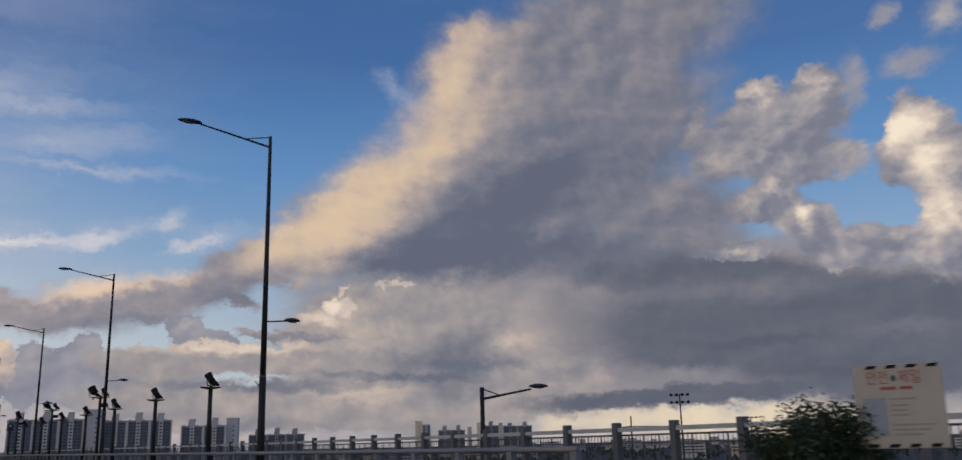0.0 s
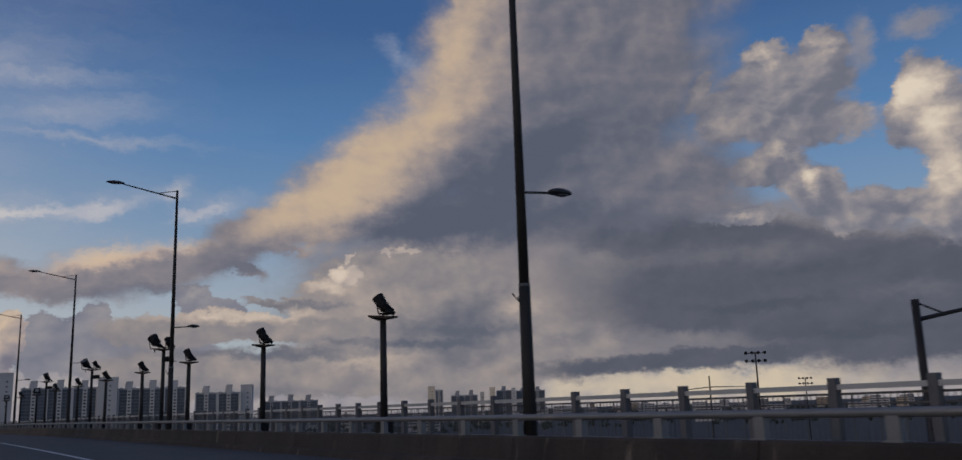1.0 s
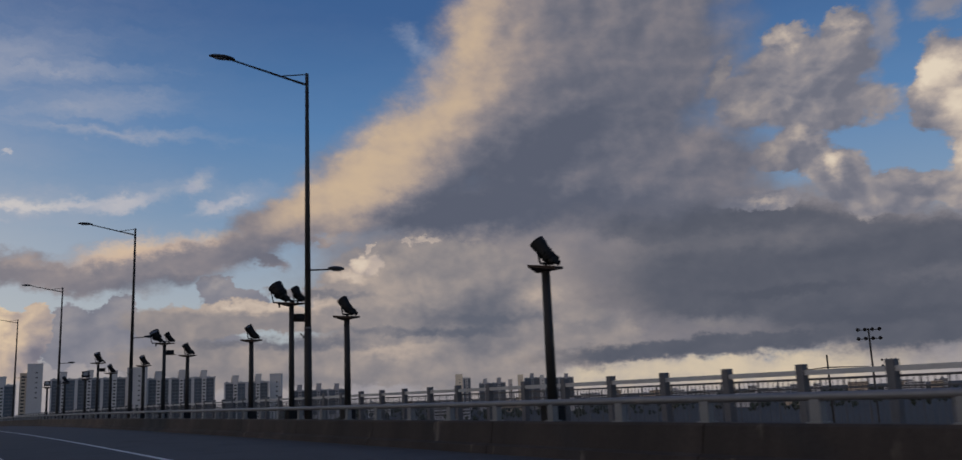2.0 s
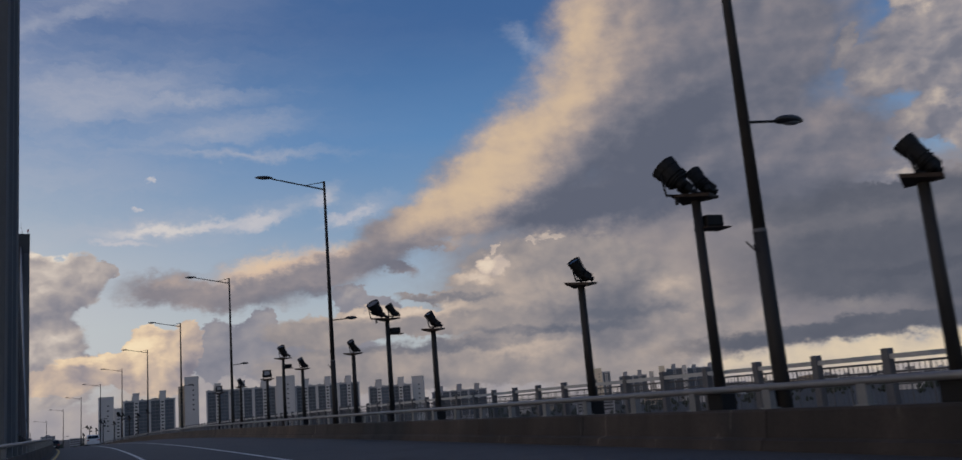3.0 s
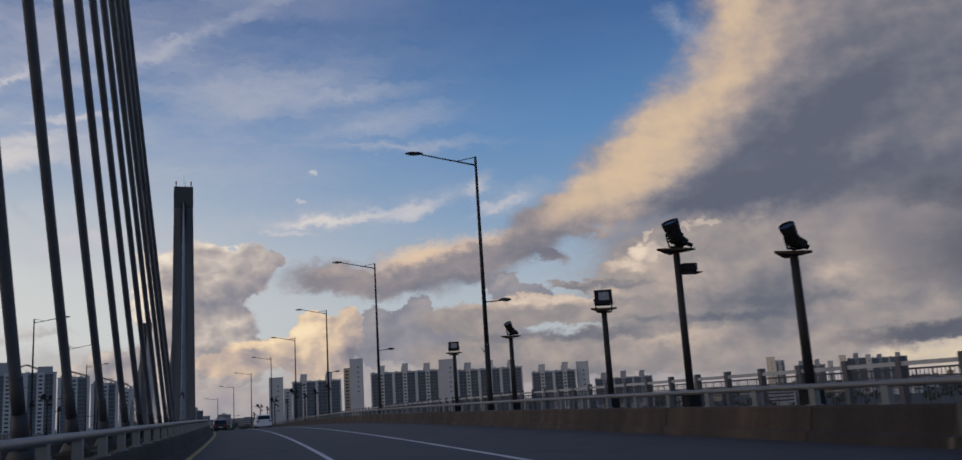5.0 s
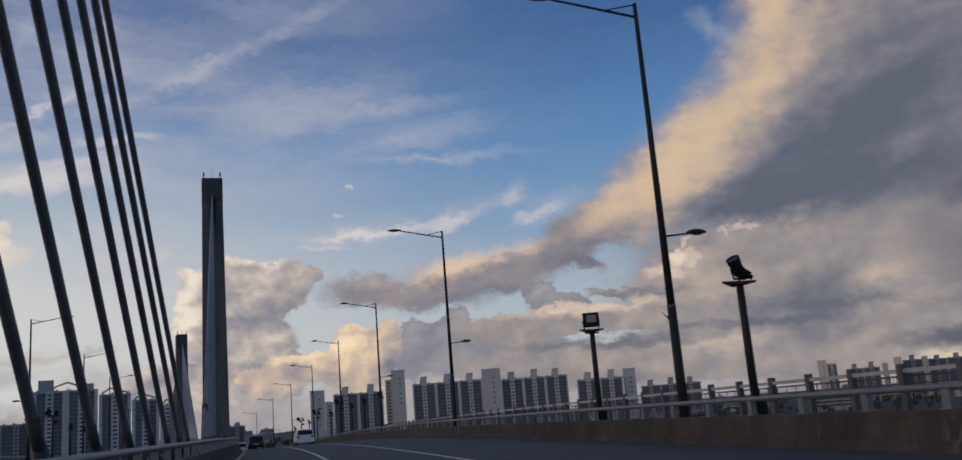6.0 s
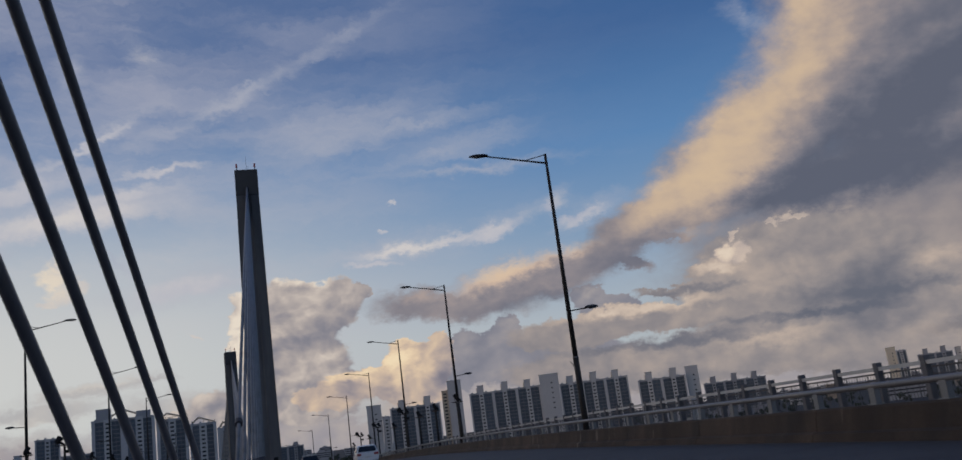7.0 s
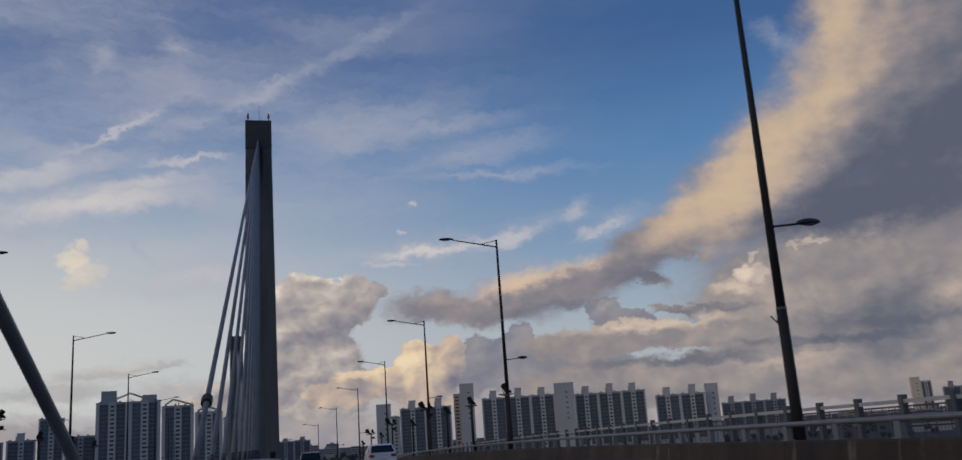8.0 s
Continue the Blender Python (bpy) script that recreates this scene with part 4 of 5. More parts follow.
def stay(s_pylon, j, side):
    """Stay cable number j; side -1 towards the near end of the bridge, +1 towards the far end."""
    foot = s_pylon + side * (10.9 + 5.58 * j)
    z = hold(j)
    a, b = at(foot, MEDIAN - 0.3, 0.12), at(s_pylon + side * 2.0, MEDIAN, z)
    S = thing("stay_cable", "thick grey stay cable from the median to the pylon", "cable", "stay cables")
    d = (b - a).normalized()
    part("cable", rodded(a + d * 0.6, b, 0.115, sides=10), CABLE, S, "", True)
    bm = rodded(a, a + d * 0.4, 0.34, 0.38, 10)
    rod(bm, a + d * 0.4, a + d * 0.75, 0.38, 0.2, 10)
    rod(bm, a + d * 0.75, a + d * 1.5, 0.2, 0.14, 10)
    part("boot", bm, BOOT, S, "dark rubber anchor boot", True)
    part("sleeve", rodded(a + d * 1.45, a + d * 2.3, 0.132, sides=10), BOOT, S, "", True)
    if j == 11 and side < 0:
        part("damper", rodded(a + d * 7.0, a + d * 7.5, 0.24, sides=10), BOOT, S, "dark damper collar")
    part("footing", boxed(-0.5, 0.5, -0.6, 0.6, -0.1, 0.35, bevel=0.05, m=stand(foot, MEDIAN - 0.3, 0.1)), CONCRETE, S)
    return S


for s in (49.4, 206.6, 344.7):
    pylon(s, "tall tapering grey concrete pylon standing in the median")
    for j in range(12):
        for side in (-1, 1):
            stay(s, j, side)

# ---- traffic standing on the road ----


def car(m, paint, label, tall=0.0, group="cars on the bridge"):
    C = thing("car", label, "car", group, m)
    secs = []
    h = 1.45 + tall
    prof = [(-2.2, 0.95, 0.78), (-2.1, 1.0, 0.88), (-1.6, h * 0.95, 0.74), (-0.9, h, 0.7), (0.3, h * 0.99, 0.7), (1.0, 1.0, 0.84), (2.1, 0.78, 0.82), (2.25, 0.55, 0.7)]
    bm = bmesh.new()
    rings = []
    for y, top, half in prof:
        w = 0.9
        belt = min(0.95, top)
        rings.append([bm.verts.new(c) for c in ((-w * 0.93, y, 0.25), (-w, y, 0.5), (-w * 0.97, y, belt * 0.96), (-half, y, top), (half, y, top), (w * 0.97, y, belt * 0.96), (w, y, 0.5), (w * 0.93, y, 0.25))])
    for a, b in zip(rings, rings[1:]):
        for j in range(8):
            bm.faces.new((a[j], b[j], b[(j + 1) % 8], a[(j + 1) % 8]))
    bm.faces.new(rings[0])
    bm.faces.new(rings[-1][::-1])
    bmesh.ops.recalc_face_normals(bm, faces=bm.faces)
    bmesh.ops.bevel(bm, geom=list(bm.edges), offset=0.03, segments=1, affect="EDGES")
    body = part("body", bm, paint, C)
    bm = bmesh.new()
    vs = [bm.verts.new(c) for c in ((-0.74, -2.09, 1.03), (0.74, -2.09, 1.03), (0.64, -1.67, h * 0.93), (-0.64, -1.67, h * 0.93))]
    bm.faces.new(vs)
    r = bmesh.ops.extrude_face_region(bm, geom=bm.faces[:])
    bmesh.ops.translate(bm, vec=(0, -0.035, 0.03), verts=[v for v in r["geom"] if isinstance(v, bmesh.types.BMVert)])
    part("rear_window", bm, GLASS_DARK, C)
    for x in (-0.7, 0.7):
        part("tail_lamp", boxed(x - 0.17, x + 0.17, -2.25, -2.15, 0.74, 0.92, bevel=0.02), TAIL_RED, C)
    part("bumper", boxed(-0.86, 0.86, -2.29, -2.1, 0.28, 0.52, bevel=0.04), BLACK if paint is PAINT_DARK else paint, C)
    part("plate_bar", boxed(-0.26, 0.26, -2.3, -2.28, 0.56, 0.67), LINE_WHITE, C)
    for x in (-0.78, 0.78):
        for y in (-1.35, 1.4):
            w = part("wheel", rodded((x - 0.1, y, 0.31), (x + 0.1, y, 0.31), 0.31, sides=18), RUBBER, C)
            part("rim", rodded((x - 0.107, y, 0.31), (x + 0.107, y, 0.31), 0.19, sides=12), GALV, w)
    for sx in (-1, 1):
        bm = bmesh.new()
        q = [bm.verts.new((sx * (0.905 if z < 1.05 else 0.76), y, z)) for y, z in ((-1.5, 1.03), (0.75, 1.03), (0.25, h * 0.9), (-1.25, h * 0.9))]
        bm.faces.new(q)
        r = bmesh.ops.extrude_face_region(bm, geom=bm.faces[:])
        bmesh.ops.translate(bm, vec=(-sx * 0.03, 0, 0), verts=[v for v in r["geom"] if isinstance(v, bmesh.types.BMVert)])
        part("side_window", bm, GLASS_DARK, C)
    return C


car(stand(162, 3.2), PAINT_WHITE, "white hatchback car driving in the middle lane", 0.1)
car(stand(182, -0.9), PAINT_DARK, "dark car in the lane beside the median", 0.2)
car(stand(225, -0.8), PAINT_WHITE, "small pale car far ahead beside the median", 0.3)
car(stand(245, 2.4), PAINT_DARK, "dark van far ahead beside the median", 0.7)

# ---- apartment blocks over the river bank ----


def facing(bearing, dist, ox, oy):
    """Pose on the ground at a bearing (degrees right of +y) and distance from (ox, oy), with -y towards that place."""
    a = radians(bearing)
    return Matrix.Translation((ox + dist * math.sin(a), oy + dist * math.cos(a), GROUND)) @ pose(0, 0, 0, 0, 0, -bearing)


def panes(name, parent, spots, w, h, mat, depth=0.12):
    """Alike window panes on one mesh, each set into its own shallow frame."""
    first = None
    for x, y, z in spots:
        m = Matrix.Translation((x, y, z))
        if first is None:
            bm = boxed(-w / 2, w / 2, -depth, depth, -h / 2, h / 2)
            first = part(name, bm, mat, parent)
            first.matrix_basis = m
        else:
            again(name, first, parent, m)


def bay(parent, x0, x1, y, top, storey, glass, base=9.0):
    """One glazed balcony bay: glass behind floor slabs and mullions."""
    part("glazing", boxed(x0, x1, y, y + 0.6, base, top), glass, parent, "bluish glazed balconies")
    bm = bmesh.new()
    z = top
    while z > base:
        box(bm, x0, x1, y - 0.22, y + 0.1, z - 0.5, z)
        z -= storey
    n = max(1, round((x1 - x0) / 3.4))
    for i in range(1, n):
        x = x0 + (x1 - x0) * i / n
        box(bm, x - 0.12, x + 0.12, y - 0.18, y + 0.1, base, top)
    part("balcony_slab", bm, SLAB_EDGE, parent)


def housing(parent, x, top, w, h, mat):
    """A stepped lift housing with a flat cap and a flank painted tan for sunlight."""
    bm = boxed(x - w / 2, x + w / 2, 1.0, 7.0, top, top + h * 0.82)
    box(bm, x - w * 0.6, x - w / 2, 1.6, 6.4, top, top + h * 0.55)
    H = part("lift_housing", bm, mat, parent, "rooftop lift housing")
    part("cap", boxed(x - w * 0.56, x + w * 0.56, 0.8, 7.2, top + h * 0.82, top + h), mat, H)
    part("flank", boxed(x - w / 2 - 0.9, x - w * 0.6 - 0.02, 2.0, 6.0, top, top + h * 0.7), FACADE_TAN_AND_SUNLIT, H, "side wall with low sunlight put into its tan colour")


def apartment(m, width, height, label, unit=25.0, stair=3.8, wall=FACADE, roof=4.0, ends=0.0, storey=2.85, group="apartment blocks", pier=1.2):
    """A slab block: glazed bays between slim white stair columns with small windows, lift housings on the roof."""
    A = thing("apartment_block", label, "apartment building", group, m)
    half = width / 2
    part("wall", boxed(-half, half, 0.3, 13.0, 0, height), wall, A)
    part("roof_edge", boxed(-half - 0.2, half + 0.2, 0.0, 13.2, height, height + 0.9), FACADE_DIM, A)
    n = max(1, round(width / unit))
    u = width / n
    zs = [height - 2.0 - storey * k for k in range(int((height - 11) / storey))]
    for i in range(n):
        x = -half + u * (i + 0.5)
        part("stair_column", boxed(x - stair / 2, x + stair / 2, -0.9, 0.4, 0, height + 1.0), wall, A)
        panes("window", A, [(x, -0.95, z) for z in zs], stair * 0.5, 1.25, DARK_PANE)
        for a, b in ((x - u / 2 + pier, x - stair / 2), (x + stair / 2, x + u / 2 - pier)):
            if b - a > 2:
                bay(A, a, b, -0.3, height - 0.3, storey, GLAZING)
        if i == 0:
            part("pier", boxed(-half, -half + pier, -0.8, 0.4, 0, height + 0.4), wall, A)
        part("pier", boxed(x + u / 2 - pier, x + u / 2 + pier if i < n - 1 else x + u / 2, -0.8, 0.4, 0, height + 0.4), wall, A)
        if roof:
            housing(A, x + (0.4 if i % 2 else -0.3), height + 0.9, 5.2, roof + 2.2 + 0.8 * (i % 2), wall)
        bm = bmesh.new()
        for k in range(3):
            q = x - u * 0.38 + u * 0.3 * k
            box(bm, q - 0.7, q + 0.7, 1.5, 3.0, height + 0.9, height + 1.8 + 0.4 * (k % 2))
        part("roof_vent", bm, FACADE_DIM, A)
    if ends:
        part("end_wall", boxed(half - ends, half, -1.4, 13.1, 0, height + 5.0), wall, A)
    return A


def slab_tower(m, width, height, label, wall=FACADE, side=0.0, group="apartment blocks"):
    """The plain gable end of a block, with a few small windows high up, and a glazed flank."""
    A = thing("apartment_block", label, "apartment building", group, m)
    part("wall", boxed(-width / 2, width / 2, 0, 30, 0, height), wall, A)
    panes("window", A, [(width * 0.12, -0.02, height - 7 - 4.2 * k) for k in range(6)], 1.6, 1.0, DARK_PANE)
    part("roof_edge", boxed(-width / 2 - 0.15, width / 2 + 0.15, -0.15, 30.1, height, height + 0.8), wall, A)
    if side:
        # low sun on this side is put into the tan wall colour
        part("flank", boxed(-width / 2 - side, -width / 2, 2.0, 30, 0, height - 7), FACADE_TAN_AND_SUNLIT, A, "flank wall coloured tan to look sunlit")
        panes("window", A, [(-width / 2 - side * 0.5, 1.95, height - 10 - 2.85 * k) for k in range(22)], side * 0.5, 1.2, DARK_PANE)
    return A


E8X, E8Y = -4.56, 101.24     # bearings of the far blocks are taken from here
D = 750.0


def reach(el, dist=D):
    """Height over the ground of what stands el degrees over the horizon, seen from the road."""
    return math.tan(radians(el)) * dist - GROUND


def span(b0, b1, dist=D):
    return radians(b1 - b0) * dist


def block(b0, b1, el, label, dist=D, **k):
    return apartment(facing((b0 + b1) / 2, dist, E8X, E8Y), span(b0, b1, dist), reach(el, dist), label, **k)


slab_tower(facing(-1.31, D, E8X, E8Y), span(-1.78, -0.85), reach(2.14), "plain white gable of an apartment block")
block(-0.83, -0.3, 1.3, "low grey apartment block between taller ones", roof=0)
block(-0.28, 2.97, 1.78, "grey-blue apartment block with white stair columns and roof housings", unit=21)
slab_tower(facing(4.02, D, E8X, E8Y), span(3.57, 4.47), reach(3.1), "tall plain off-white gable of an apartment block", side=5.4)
block(4.95, 9.6, 2.06, "long apartment block with bluish balconies and white stair columns", unit=21)
slab_tower(facing(10.23, D - 3, E8X, E8Y), span(9.61, 10.85), reach(2.7), "white gable wall rising over the long apartment block")
block(10.87, 15.3, 1.92, "long apartment block with bluish balconies and white stair columns", unit=21)
block(15.9, 18.92, 1.48, "apartment block with bluish balconies and pale stair columns", unit=20)
slab_tower(facing(19.35, D + 4, E8X, E8Y), span(18.95, 19.75), reach(2.0), "pale gable wall at the end of the apartment row")
block(19.85, 23.63, 0.75, "low distant apartment block with small roof housings", dist=950.0, unit=20, wall=FACADE_DIM)
block(-7.9, -5.9, 0.28, "low distant grey apartment block beside the pylon", dist=1050.0, unit=18, wall=FACADE_DIM, roof=1.0)
# the towers further along the bank, two with sunlight put into the wall colour
E1X, E1Y = -0.51, -14.54


def block_far(b0, b1, el, label, dist=1290.0, **k):
    return apartment(facing((b0 + b1) / 2, dist, E1X, E1Y), span(b0, b1, dist), reach(el, dist), label, **k)


slab_tower(facing(28.05, 1290, E1X, E1Y), span(27.82, 28.27, 1290), reach(1.3, 1290), "slim apartment tower with low sunlight put into its cream colour", wall=FACADE_SUNLIT_CREAM)
block_far(28.28, 28.8, 1.05, "slim grey apartment tower", unit=30, roof=0)
block_far(29.3, 31.0, 0.68, "grey apartment block half hidden by the fence", unit=24, wall=FACADE_DIM)
slab_tower(facing(31.3, 1290, E1X, E1Y), span(31.15, 31.4, 1290), reach(0.85, 1290), "narrow white gable wall of a distant block")
slab_tower(facing(31.95, 1275, E1X, E1Y), span(31.8, 32.15, 1275), reach(1.12, 1275), "narrow gable wall with low sunlight put into its cream colour", wall=FACADE_SUNLIT_CREAM)
block_far(32.2, 33.2, 0.9, "wide grey apartment block", unit=26, wall=FACADE_DIM)
slab_tower(facing(33.3, 1275, E1X, E1Y), span(33.2, 33.45, 1275), reach(1.05, 1275), "narrow white gable wall of a distant block")
block_far(33.45, 35.3, 0.85, "wide grey-blue apartment block with roof housings", unit=26, wall=FACADE_DIM, roof=2.0)
# the blocks on the other side of the bridge
block(-24.6, -23.0, 1.25, "small distant apartment tower", unit=14, roof=2.0, wall=FACADE_DIM)
block(-22.86, -21.37, 1.3, "distant pale apartment tower", unit=14, roof=3.0, wall=FACADE_MID)
block(-21.27, -19.93, 2.43, "tall distant pale apartment tower", unit=17, roof=0, wall=FACADE_MID)
block(-19.9, -18.2, 1.35, "low dark apartment block behind the opposite parapet", unit=24, wall=FACADE_DIM, roof=0)
crown = [(-18.29, -14.72, 3.17, 3), (-14.65, -12.82, 2.8, 1), (-12.75, -11.14, 2.33, 1), (-11.1, -10.2, 1.9, 1)]
for b0, b1, el, n in crown:
    A = block(b0, b1, el, "grey high-rise apartment block with an arched roof truss", dist=660.0, unit=20 if n == 3 else 21, stair=5.0, wall=FACADE_MID, roof=0, pier=2.2)
    w, h = span(b0, b1, 660.0), reach(el, 660.0)
    if n == 3:
        part("lift_housing", boxed(-w / 2 + 3, -w / 2 + 12.8, 1, 10, h + 0.9, h + 8.6), FACADE_DIM, A, "tall rooftop housing")
        part("lift_housing", boxed(w / 2 - 12, w / 2 - 2.5, 1, 10, h + 0.9, h + 5.0), FACADE_DIM, A, "rooftop housing")
    x0, x1 = (-w / 2 + 13, w / 2 - 11) if n == 3 else (-w / 2 + 2, w / 2 - 1)
    apex = Vector(((x0 + x1) / 2 if n == 3 else x0 + (x1 - x0) * 0.3, 2.0, h + (6.6 if n == 3 else 5.2)))
    truss = part("roof_truss", rodded((x0, 2.0, h + (3.4 if n == 3 else 1.6)), apex, 0.6, sides=8), FACADE_TAN_AND_SUNLIT, A, "pitched tan roof beam")
    part("beam", rodded(apex, (x1, 2.0, h + (3.0 if n == 3 else 1.2)), 0.6, sides=8), FACADE_TAN_AND_SUNLIT, truss)
    for q in (0.0, 0.5, 1.0):
        p = Vector((x0, 2.0, h + 1.5)).lerp(Vector((x1, 2.0, h + 1.5)), q)
        part("strut", rodded((p.x, 2.0, h + 0.5), (p.x, 2.0, h + 3.0), 0.3, sides=6), FACADE_TAN_AND_SUNLIT, truss)

# low town between and beyond the blocks
rng = random.Random(7)
for i in range(70):
    b = rng.uniform(20, 66) if i < 56 else rng.uniform(-11, -3)
    dist = rng.uniform(900, 2600) if i < 56 else rng.uniform(1500, 2600)
    w, h = rng.uniform(14, 40), (rng.uniform(6, 15) if b > 25 else rng.uniform(9, 17)) + dist * 0.003
    B = thing("town_building", "small distant pale town building with rows of windows", "building", "distant town", facing(b, dist, E1X, E1Y))
    part("wall", boxed(-w / 2, w / 2, 0, 12, 0, h), rng.choice((FACADE, FACADE_DIM, FACADE_TAN_AND_SUNLIT, FACADE)) if i < 56 else FACADE_DIM, B)
    panes("window_band", B, [(0, 0.05, h - 2.2 - 3.2 * k) for k in range(int((h - 3.5) / 3.2))], w * 0.92, 1.3, DARK_PANE)
    if rng.random() < 0.5:
        part("roof_house", boxed(-w * 0.2, w * 0.12, 2, 8, h, h + 3), FACADE_DIM, B)

# dark tree belts on the far bank
verts, faces = [], []
for i in range(2600):
    b, dist = radians(rng.uniform(-30, 68)), rng.uniform(800, 2300)
    c = Vector((dist * math.sin(b), dist * math.cos(b) + 20, GROUND))
    r = rng.uniform(2, 4)
    for j in range(3):
        o = c + Vector((rng.uniform(-r, r) * 0.6, rng.uniform(-r, r) * 0.6, r * rng.uniform(0.5, 1.5)))
        k = len(verts)
        for v in ((1, 0, 0), (-1, 0, 0), (0, 1, 0), (0, -1, 0), (0, 0, 1), (0, 0, -1)):
            verts.append(tuple(o[q] + v[q] * r * rng.uniform(0.5, 0.95) for q in range(3)))
        faces += [(k + a, k + d, k + e) for a, d, e in ((0, 2, 4), (2, 1, 4), (1, 3, 4), (3, 0, 4), (2, 0, 5), (1, 2, 5), (3, 1, 5), (0, 3, 5))]
me = bpy.data.meshes.new("tree_belt")
me.from_pydata(verts, [], faces)
me.materials.append(FAR_TREE)
tagged(new("tree_belt", me), "dark distant trees along the river bank", "trees", kind="stuff")


# ---- things beside the ramp ----
def ramp_lamp(m):
    L = thing("street_lamp", "dark street lamp with one rising arm beside the bridge", "street lamp", "", m)
    part("pole", rodded((0, 0, 0), (0, 0, 27.2), 0.13, 0.075, 14), POLE, L, "", True)
    part("arm", rodded((0, 0, 26.8), (1.75, 0.1, 27.12), 0.045, 0.035, 10), POLE, L)
    part("brace", rodded((0, 0, 27.15), (0.6, 0.03, 26.93), 0.02, sides=8), POLE, L)
    lamp_head("lantern", L, 1.65, 27.2, 1, 0.7)
    return L


ramp_lamp(Matrix.Translation(Vector((*at(-4.2, 15.75)[:2], 1.85 - 27.2))) @ pose(0, 0, 0, 0, 0, -22))


def sports_mast(x, y, top, label, n=4):
    M = thing("floodlight_mast", label, "floodlight mast", "sports ground masts", Matrix.Translation((x, y, GROUND)))
    h = top - GROUND
    part("mast", rodded((0, 0, 0), (0, 0, h), 0.22, 0.12, 10), POLE, M)
    turn = pose(0, 0, 0, 0, 0, -50)
    for z in (h - 0.2, h - 1.5):
        bm = rodded((-1.6, 0, z), (1.6, 0, z), 0.05, sides=6)
        bmesh.ops.transform(bm, matrix=turn, verts=bm.verts)
        part("crossbar", bm, POLE, M)
        for i in range(n):
            x = -1.45 + 2.9 * i / (n - 1)
            bm = rodded((x, 0.1, z + 0.15), (x, -0.25, z + 0.05), 0.2, 0.28, 10)
            bmesh.ops.transform(bm, matrix=turn, verts=bm.verts)
            part("lamp", bm, BLACK, M)
    return M


def crane(x, y, top):
    C = thing("crane", "distant dark mast with two level arms", "crane", "", Matrix.Translation((x, y, GROUND)))
    h = top - GROUND
    part("mast", rodded((0, 0, 0), (0, 0, h), 0.3, 0.1, 8), POLE, C)
    bm = rodded((-4.6, 3.6, h - 2.1), (0, 0, h - 1.6), 0.04, 0.08, 6)
    rod(bm, (0, 0, h - 1.6), (4.0, -3.2, h - 1.7), 0.08, 0.04, 6)
    part("jib", bm, POLE, C)
    return C


crane(95.75, 79.8, 3.3)
sports_mast(112.0, 85.2, 7.2, "tall mast with eight sports floodlights")
sports_mast(184.5, 134.3, 4.4, "more distant mast with eight sports floodlights")


def bush(m):
    B = thing("bush", "dark leafy bush beside the end of the parapet", "bush", "", m)
    r = random.Random(3)
    bm = bmesh.new()
    tips = []
    for i in range(44):
        a, t = r.uniform(0, 6.283), r.uniform(0.1, 1.0)
        tip = Vector((math.cos(a) * t * 1.15, math.sin(a) * t * 1.0, r.uniform(0.7, 1.45) * (1.1 - 0.35 * t)))
        base = Vector((math.cos(a) * 0.12, math.sin(a) * 0.12, 0))
        rod(bm, base, tip, 0.02, 0.006, 5)
        tips.append((base, tip))
    part("stem", bm, TWIG, B)
    verts, faces = [], []
    for i in range(30000):
        a, b = r.choice(tips)
        c = a.lerp(b, r.uniform(0.25, 1.05)) + Vector((r.gauss(0, 0.1), r.gauss(0, 0.1), r.gauss(0, 0.08)))
        q = Euler((r.uniform(-1, 1), r.uniform(-1, 1), r.uniform(0, 6.28))).to_matrix()
        w, l = r.uniform(0.012, 0.022), r.uniform(0.025, 0.05)
        k = len(verts)
        for p in ((0, -l, 0), (w, 0, 0.006), (0, l, 0), (-w, 0, 0.006)):
            verts.append((c + q @ Vector(p))[:])
        faces.append((k, k + 1, k + 2, k + 3))
    me = bpy.data.meshes.new("leaves")
    me.from_pydata(verts, [], faces)
    me.materials.append(LEAF)
    ob = tagged(new("leaves", me), "small dark green leaves", kind="stuff")
    ob.parent = B
    return B


bush(stand(-22.75, 9.35, 0.0))


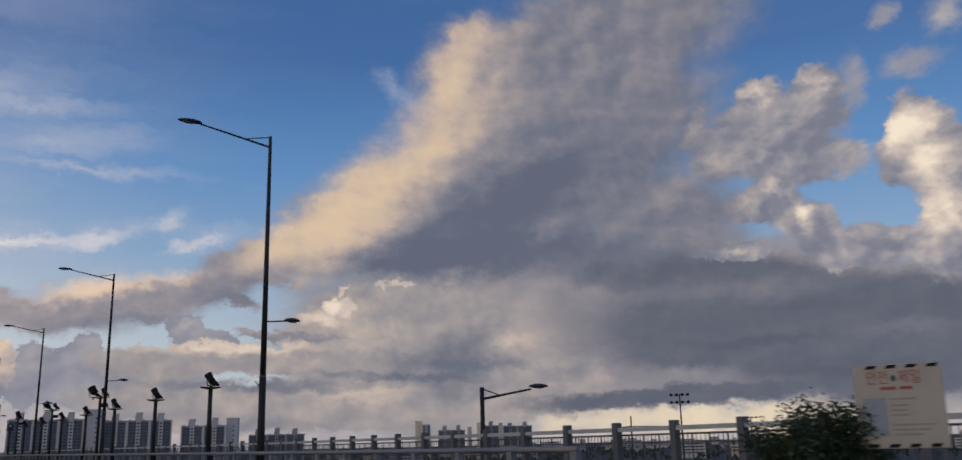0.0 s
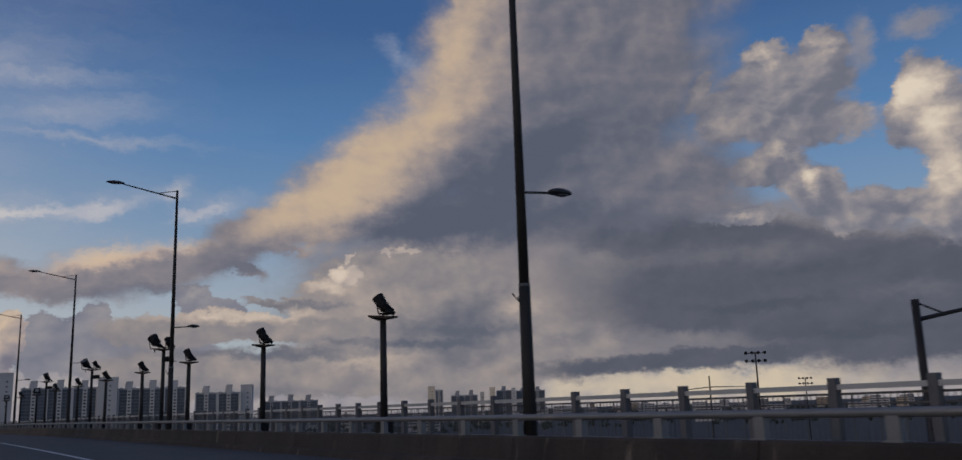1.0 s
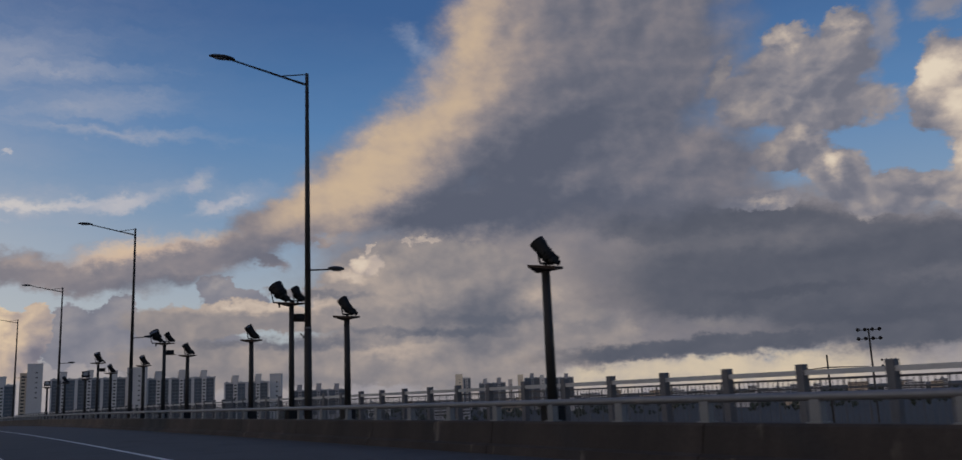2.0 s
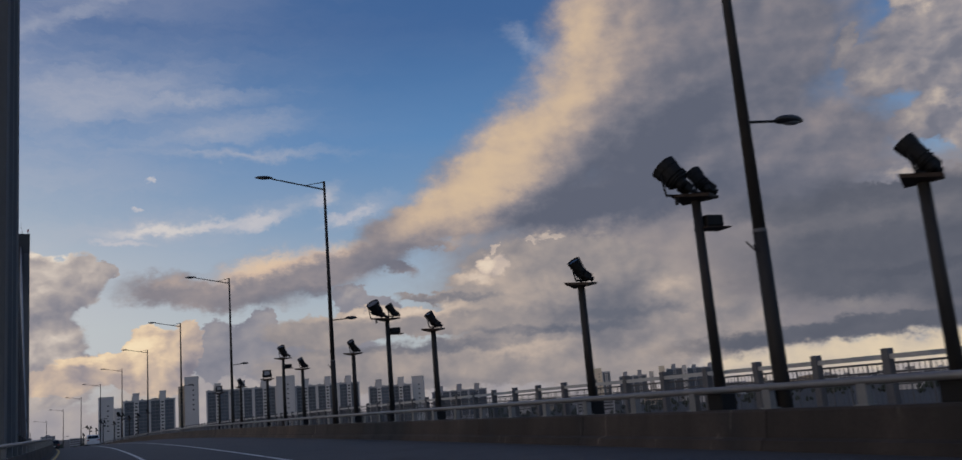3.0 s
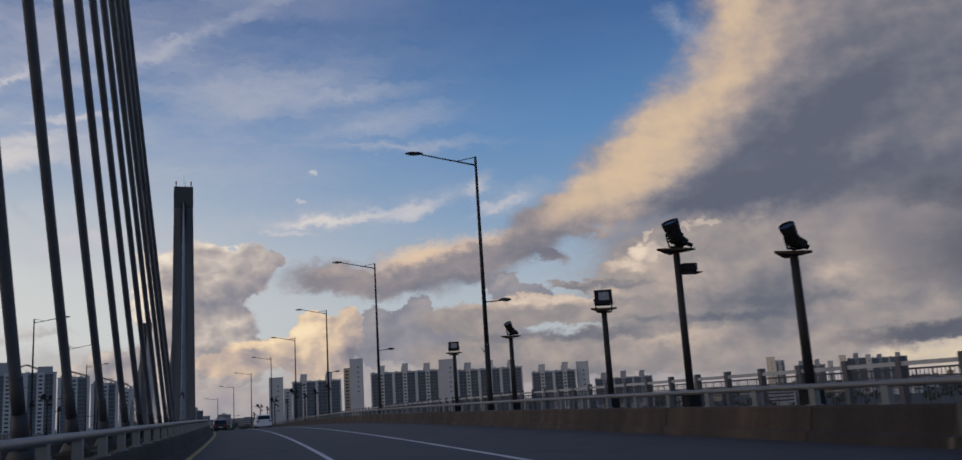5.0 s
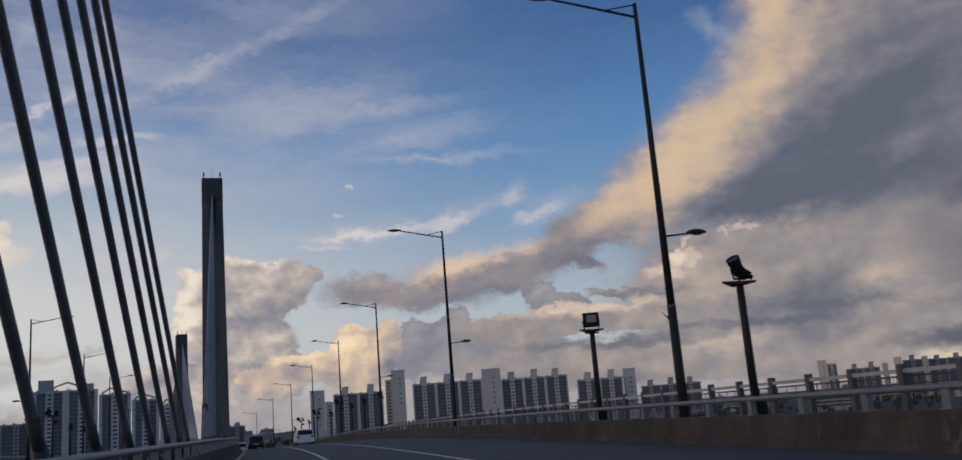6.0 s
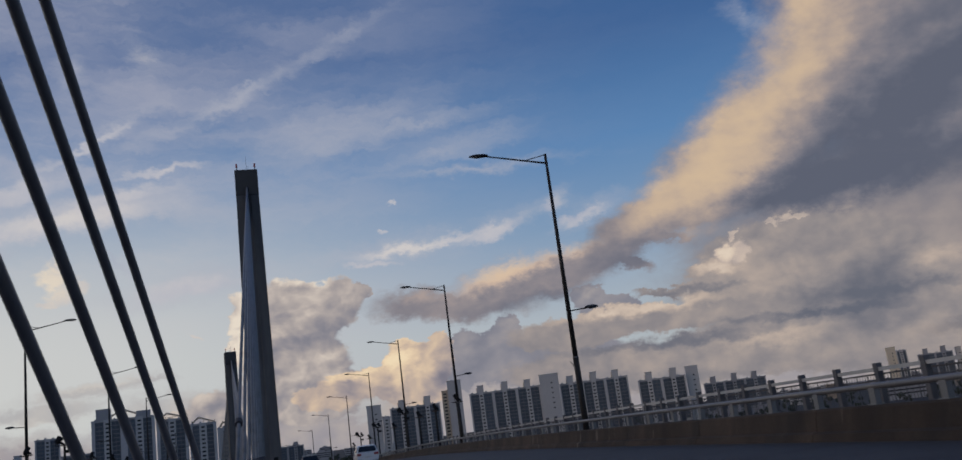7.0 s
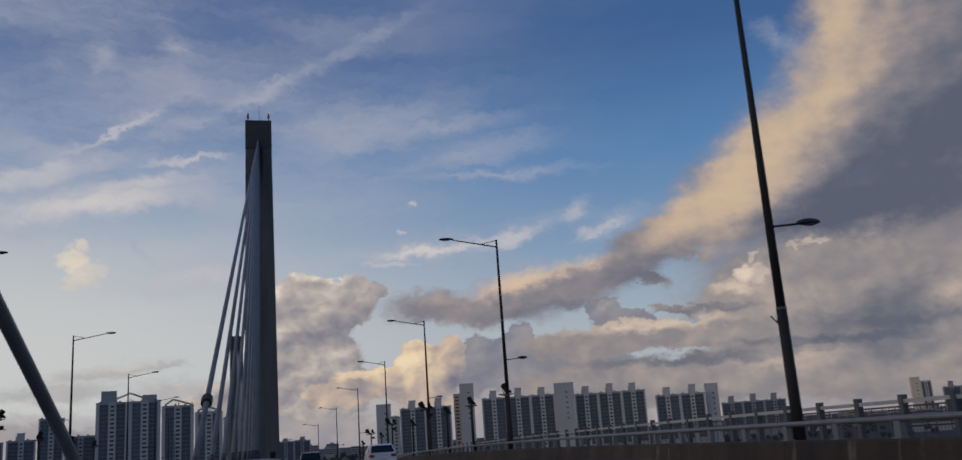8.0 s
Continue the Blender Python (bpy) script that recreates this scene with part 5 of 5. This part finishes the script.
def safety_board(m):
    """A site safety notice on two legs; its face looks along -y."""
    B = thing("safety_board", "faded cream safety notice board with red heading", "notice board", "", m)
    part("board", boxed(-0.66, 0.66, 0.0, 0.03, 0.75, 1.8, bevel=0.008), SIGN_FACE, B)
    for x in (-0.55, 0.55):
        part("leg", boxed(x - 0.03, x + 0.03, 0.032, 0.09, 0.0, 1.75), RAIL_POST, B)
    for z in (1.765, 0.785):
        for i in range(4):
            x = -0.5 + 0.3 * i + (0.06 if z > 1 else -0.02)
            bm = boxed(x, x + 0.15, -0.005, 0.0, z - 0.022, z + 0.022)
            for v in bm.verts:
                v.co.x += (v.co.z - z) * 0.9
            part("hazard_stripe", bm, BLACK, B)

    def words(body, x, z, size, mat, name="heading"):
        cu = bpy.data.curves.new(name, "FONT")
        cu.body, cu.size, cu.extrude, cu.align_x, cu.align_y = body, size, 0.003, "CENTER", "CENTER"
        cu.materials.append(mat)
        ob = new(name, cu)
        ob.parent = B
        ob.matrix_basis = pose(x, -0.004, z, 90, 0, 0)

    words("\uc548\uc804", -0.29, 1.62, 0.19, SIGN_RED)
    words("\uc81c\uc77c", 0.19, 1.62, 0.19, SIGN_RED)
    bm = boxed(-0.09, -0.01, -0.006, 0.0, 1.6, 1.64)
    box(bm, -0.07, -0.03, -0.006, 0.0, 1.58, 1.66)
    part("cross_mark", bm, SIGN_GREEN, B, "green safety cross")
    part("text_bar", boxed(-0.26, -0.02, -0.005, 0.0, 1.475, 1.515), SIGN_RED, B)
    part("text_bar", boxed(0.03, 0.22, -0.005, 0.0, 1.475, 1.515), SIGN_RED, B)
    part("picture", boxed(-0.54, -0.2, -0.006, 0.0, 0.9, 1.38), SIGN_BLUE, B, "faded bluish picture panel")
    for x0, x1, z in ((-0.14, 0.25, 1.36), (-0.14, 0.12, 1.28), (-0.14, 0.1, 1.22), (-0.14, 0.12, 1.16), (-0.14, 0.5, 1.04), (-0.14, 0.4, 0.98), (-0.14, 0.3, 0.92)):
        part("text_bar", boxed(x0, x1, -0.005, 0.0, z - 0.012, z + 0.012), SIGN_GREY, B)
    return B


safety_board(stand(-23.6, 9.86, 0.2, -58) @ Matrix.Diagonal((0.76, 0.86, 0.97, 1)))
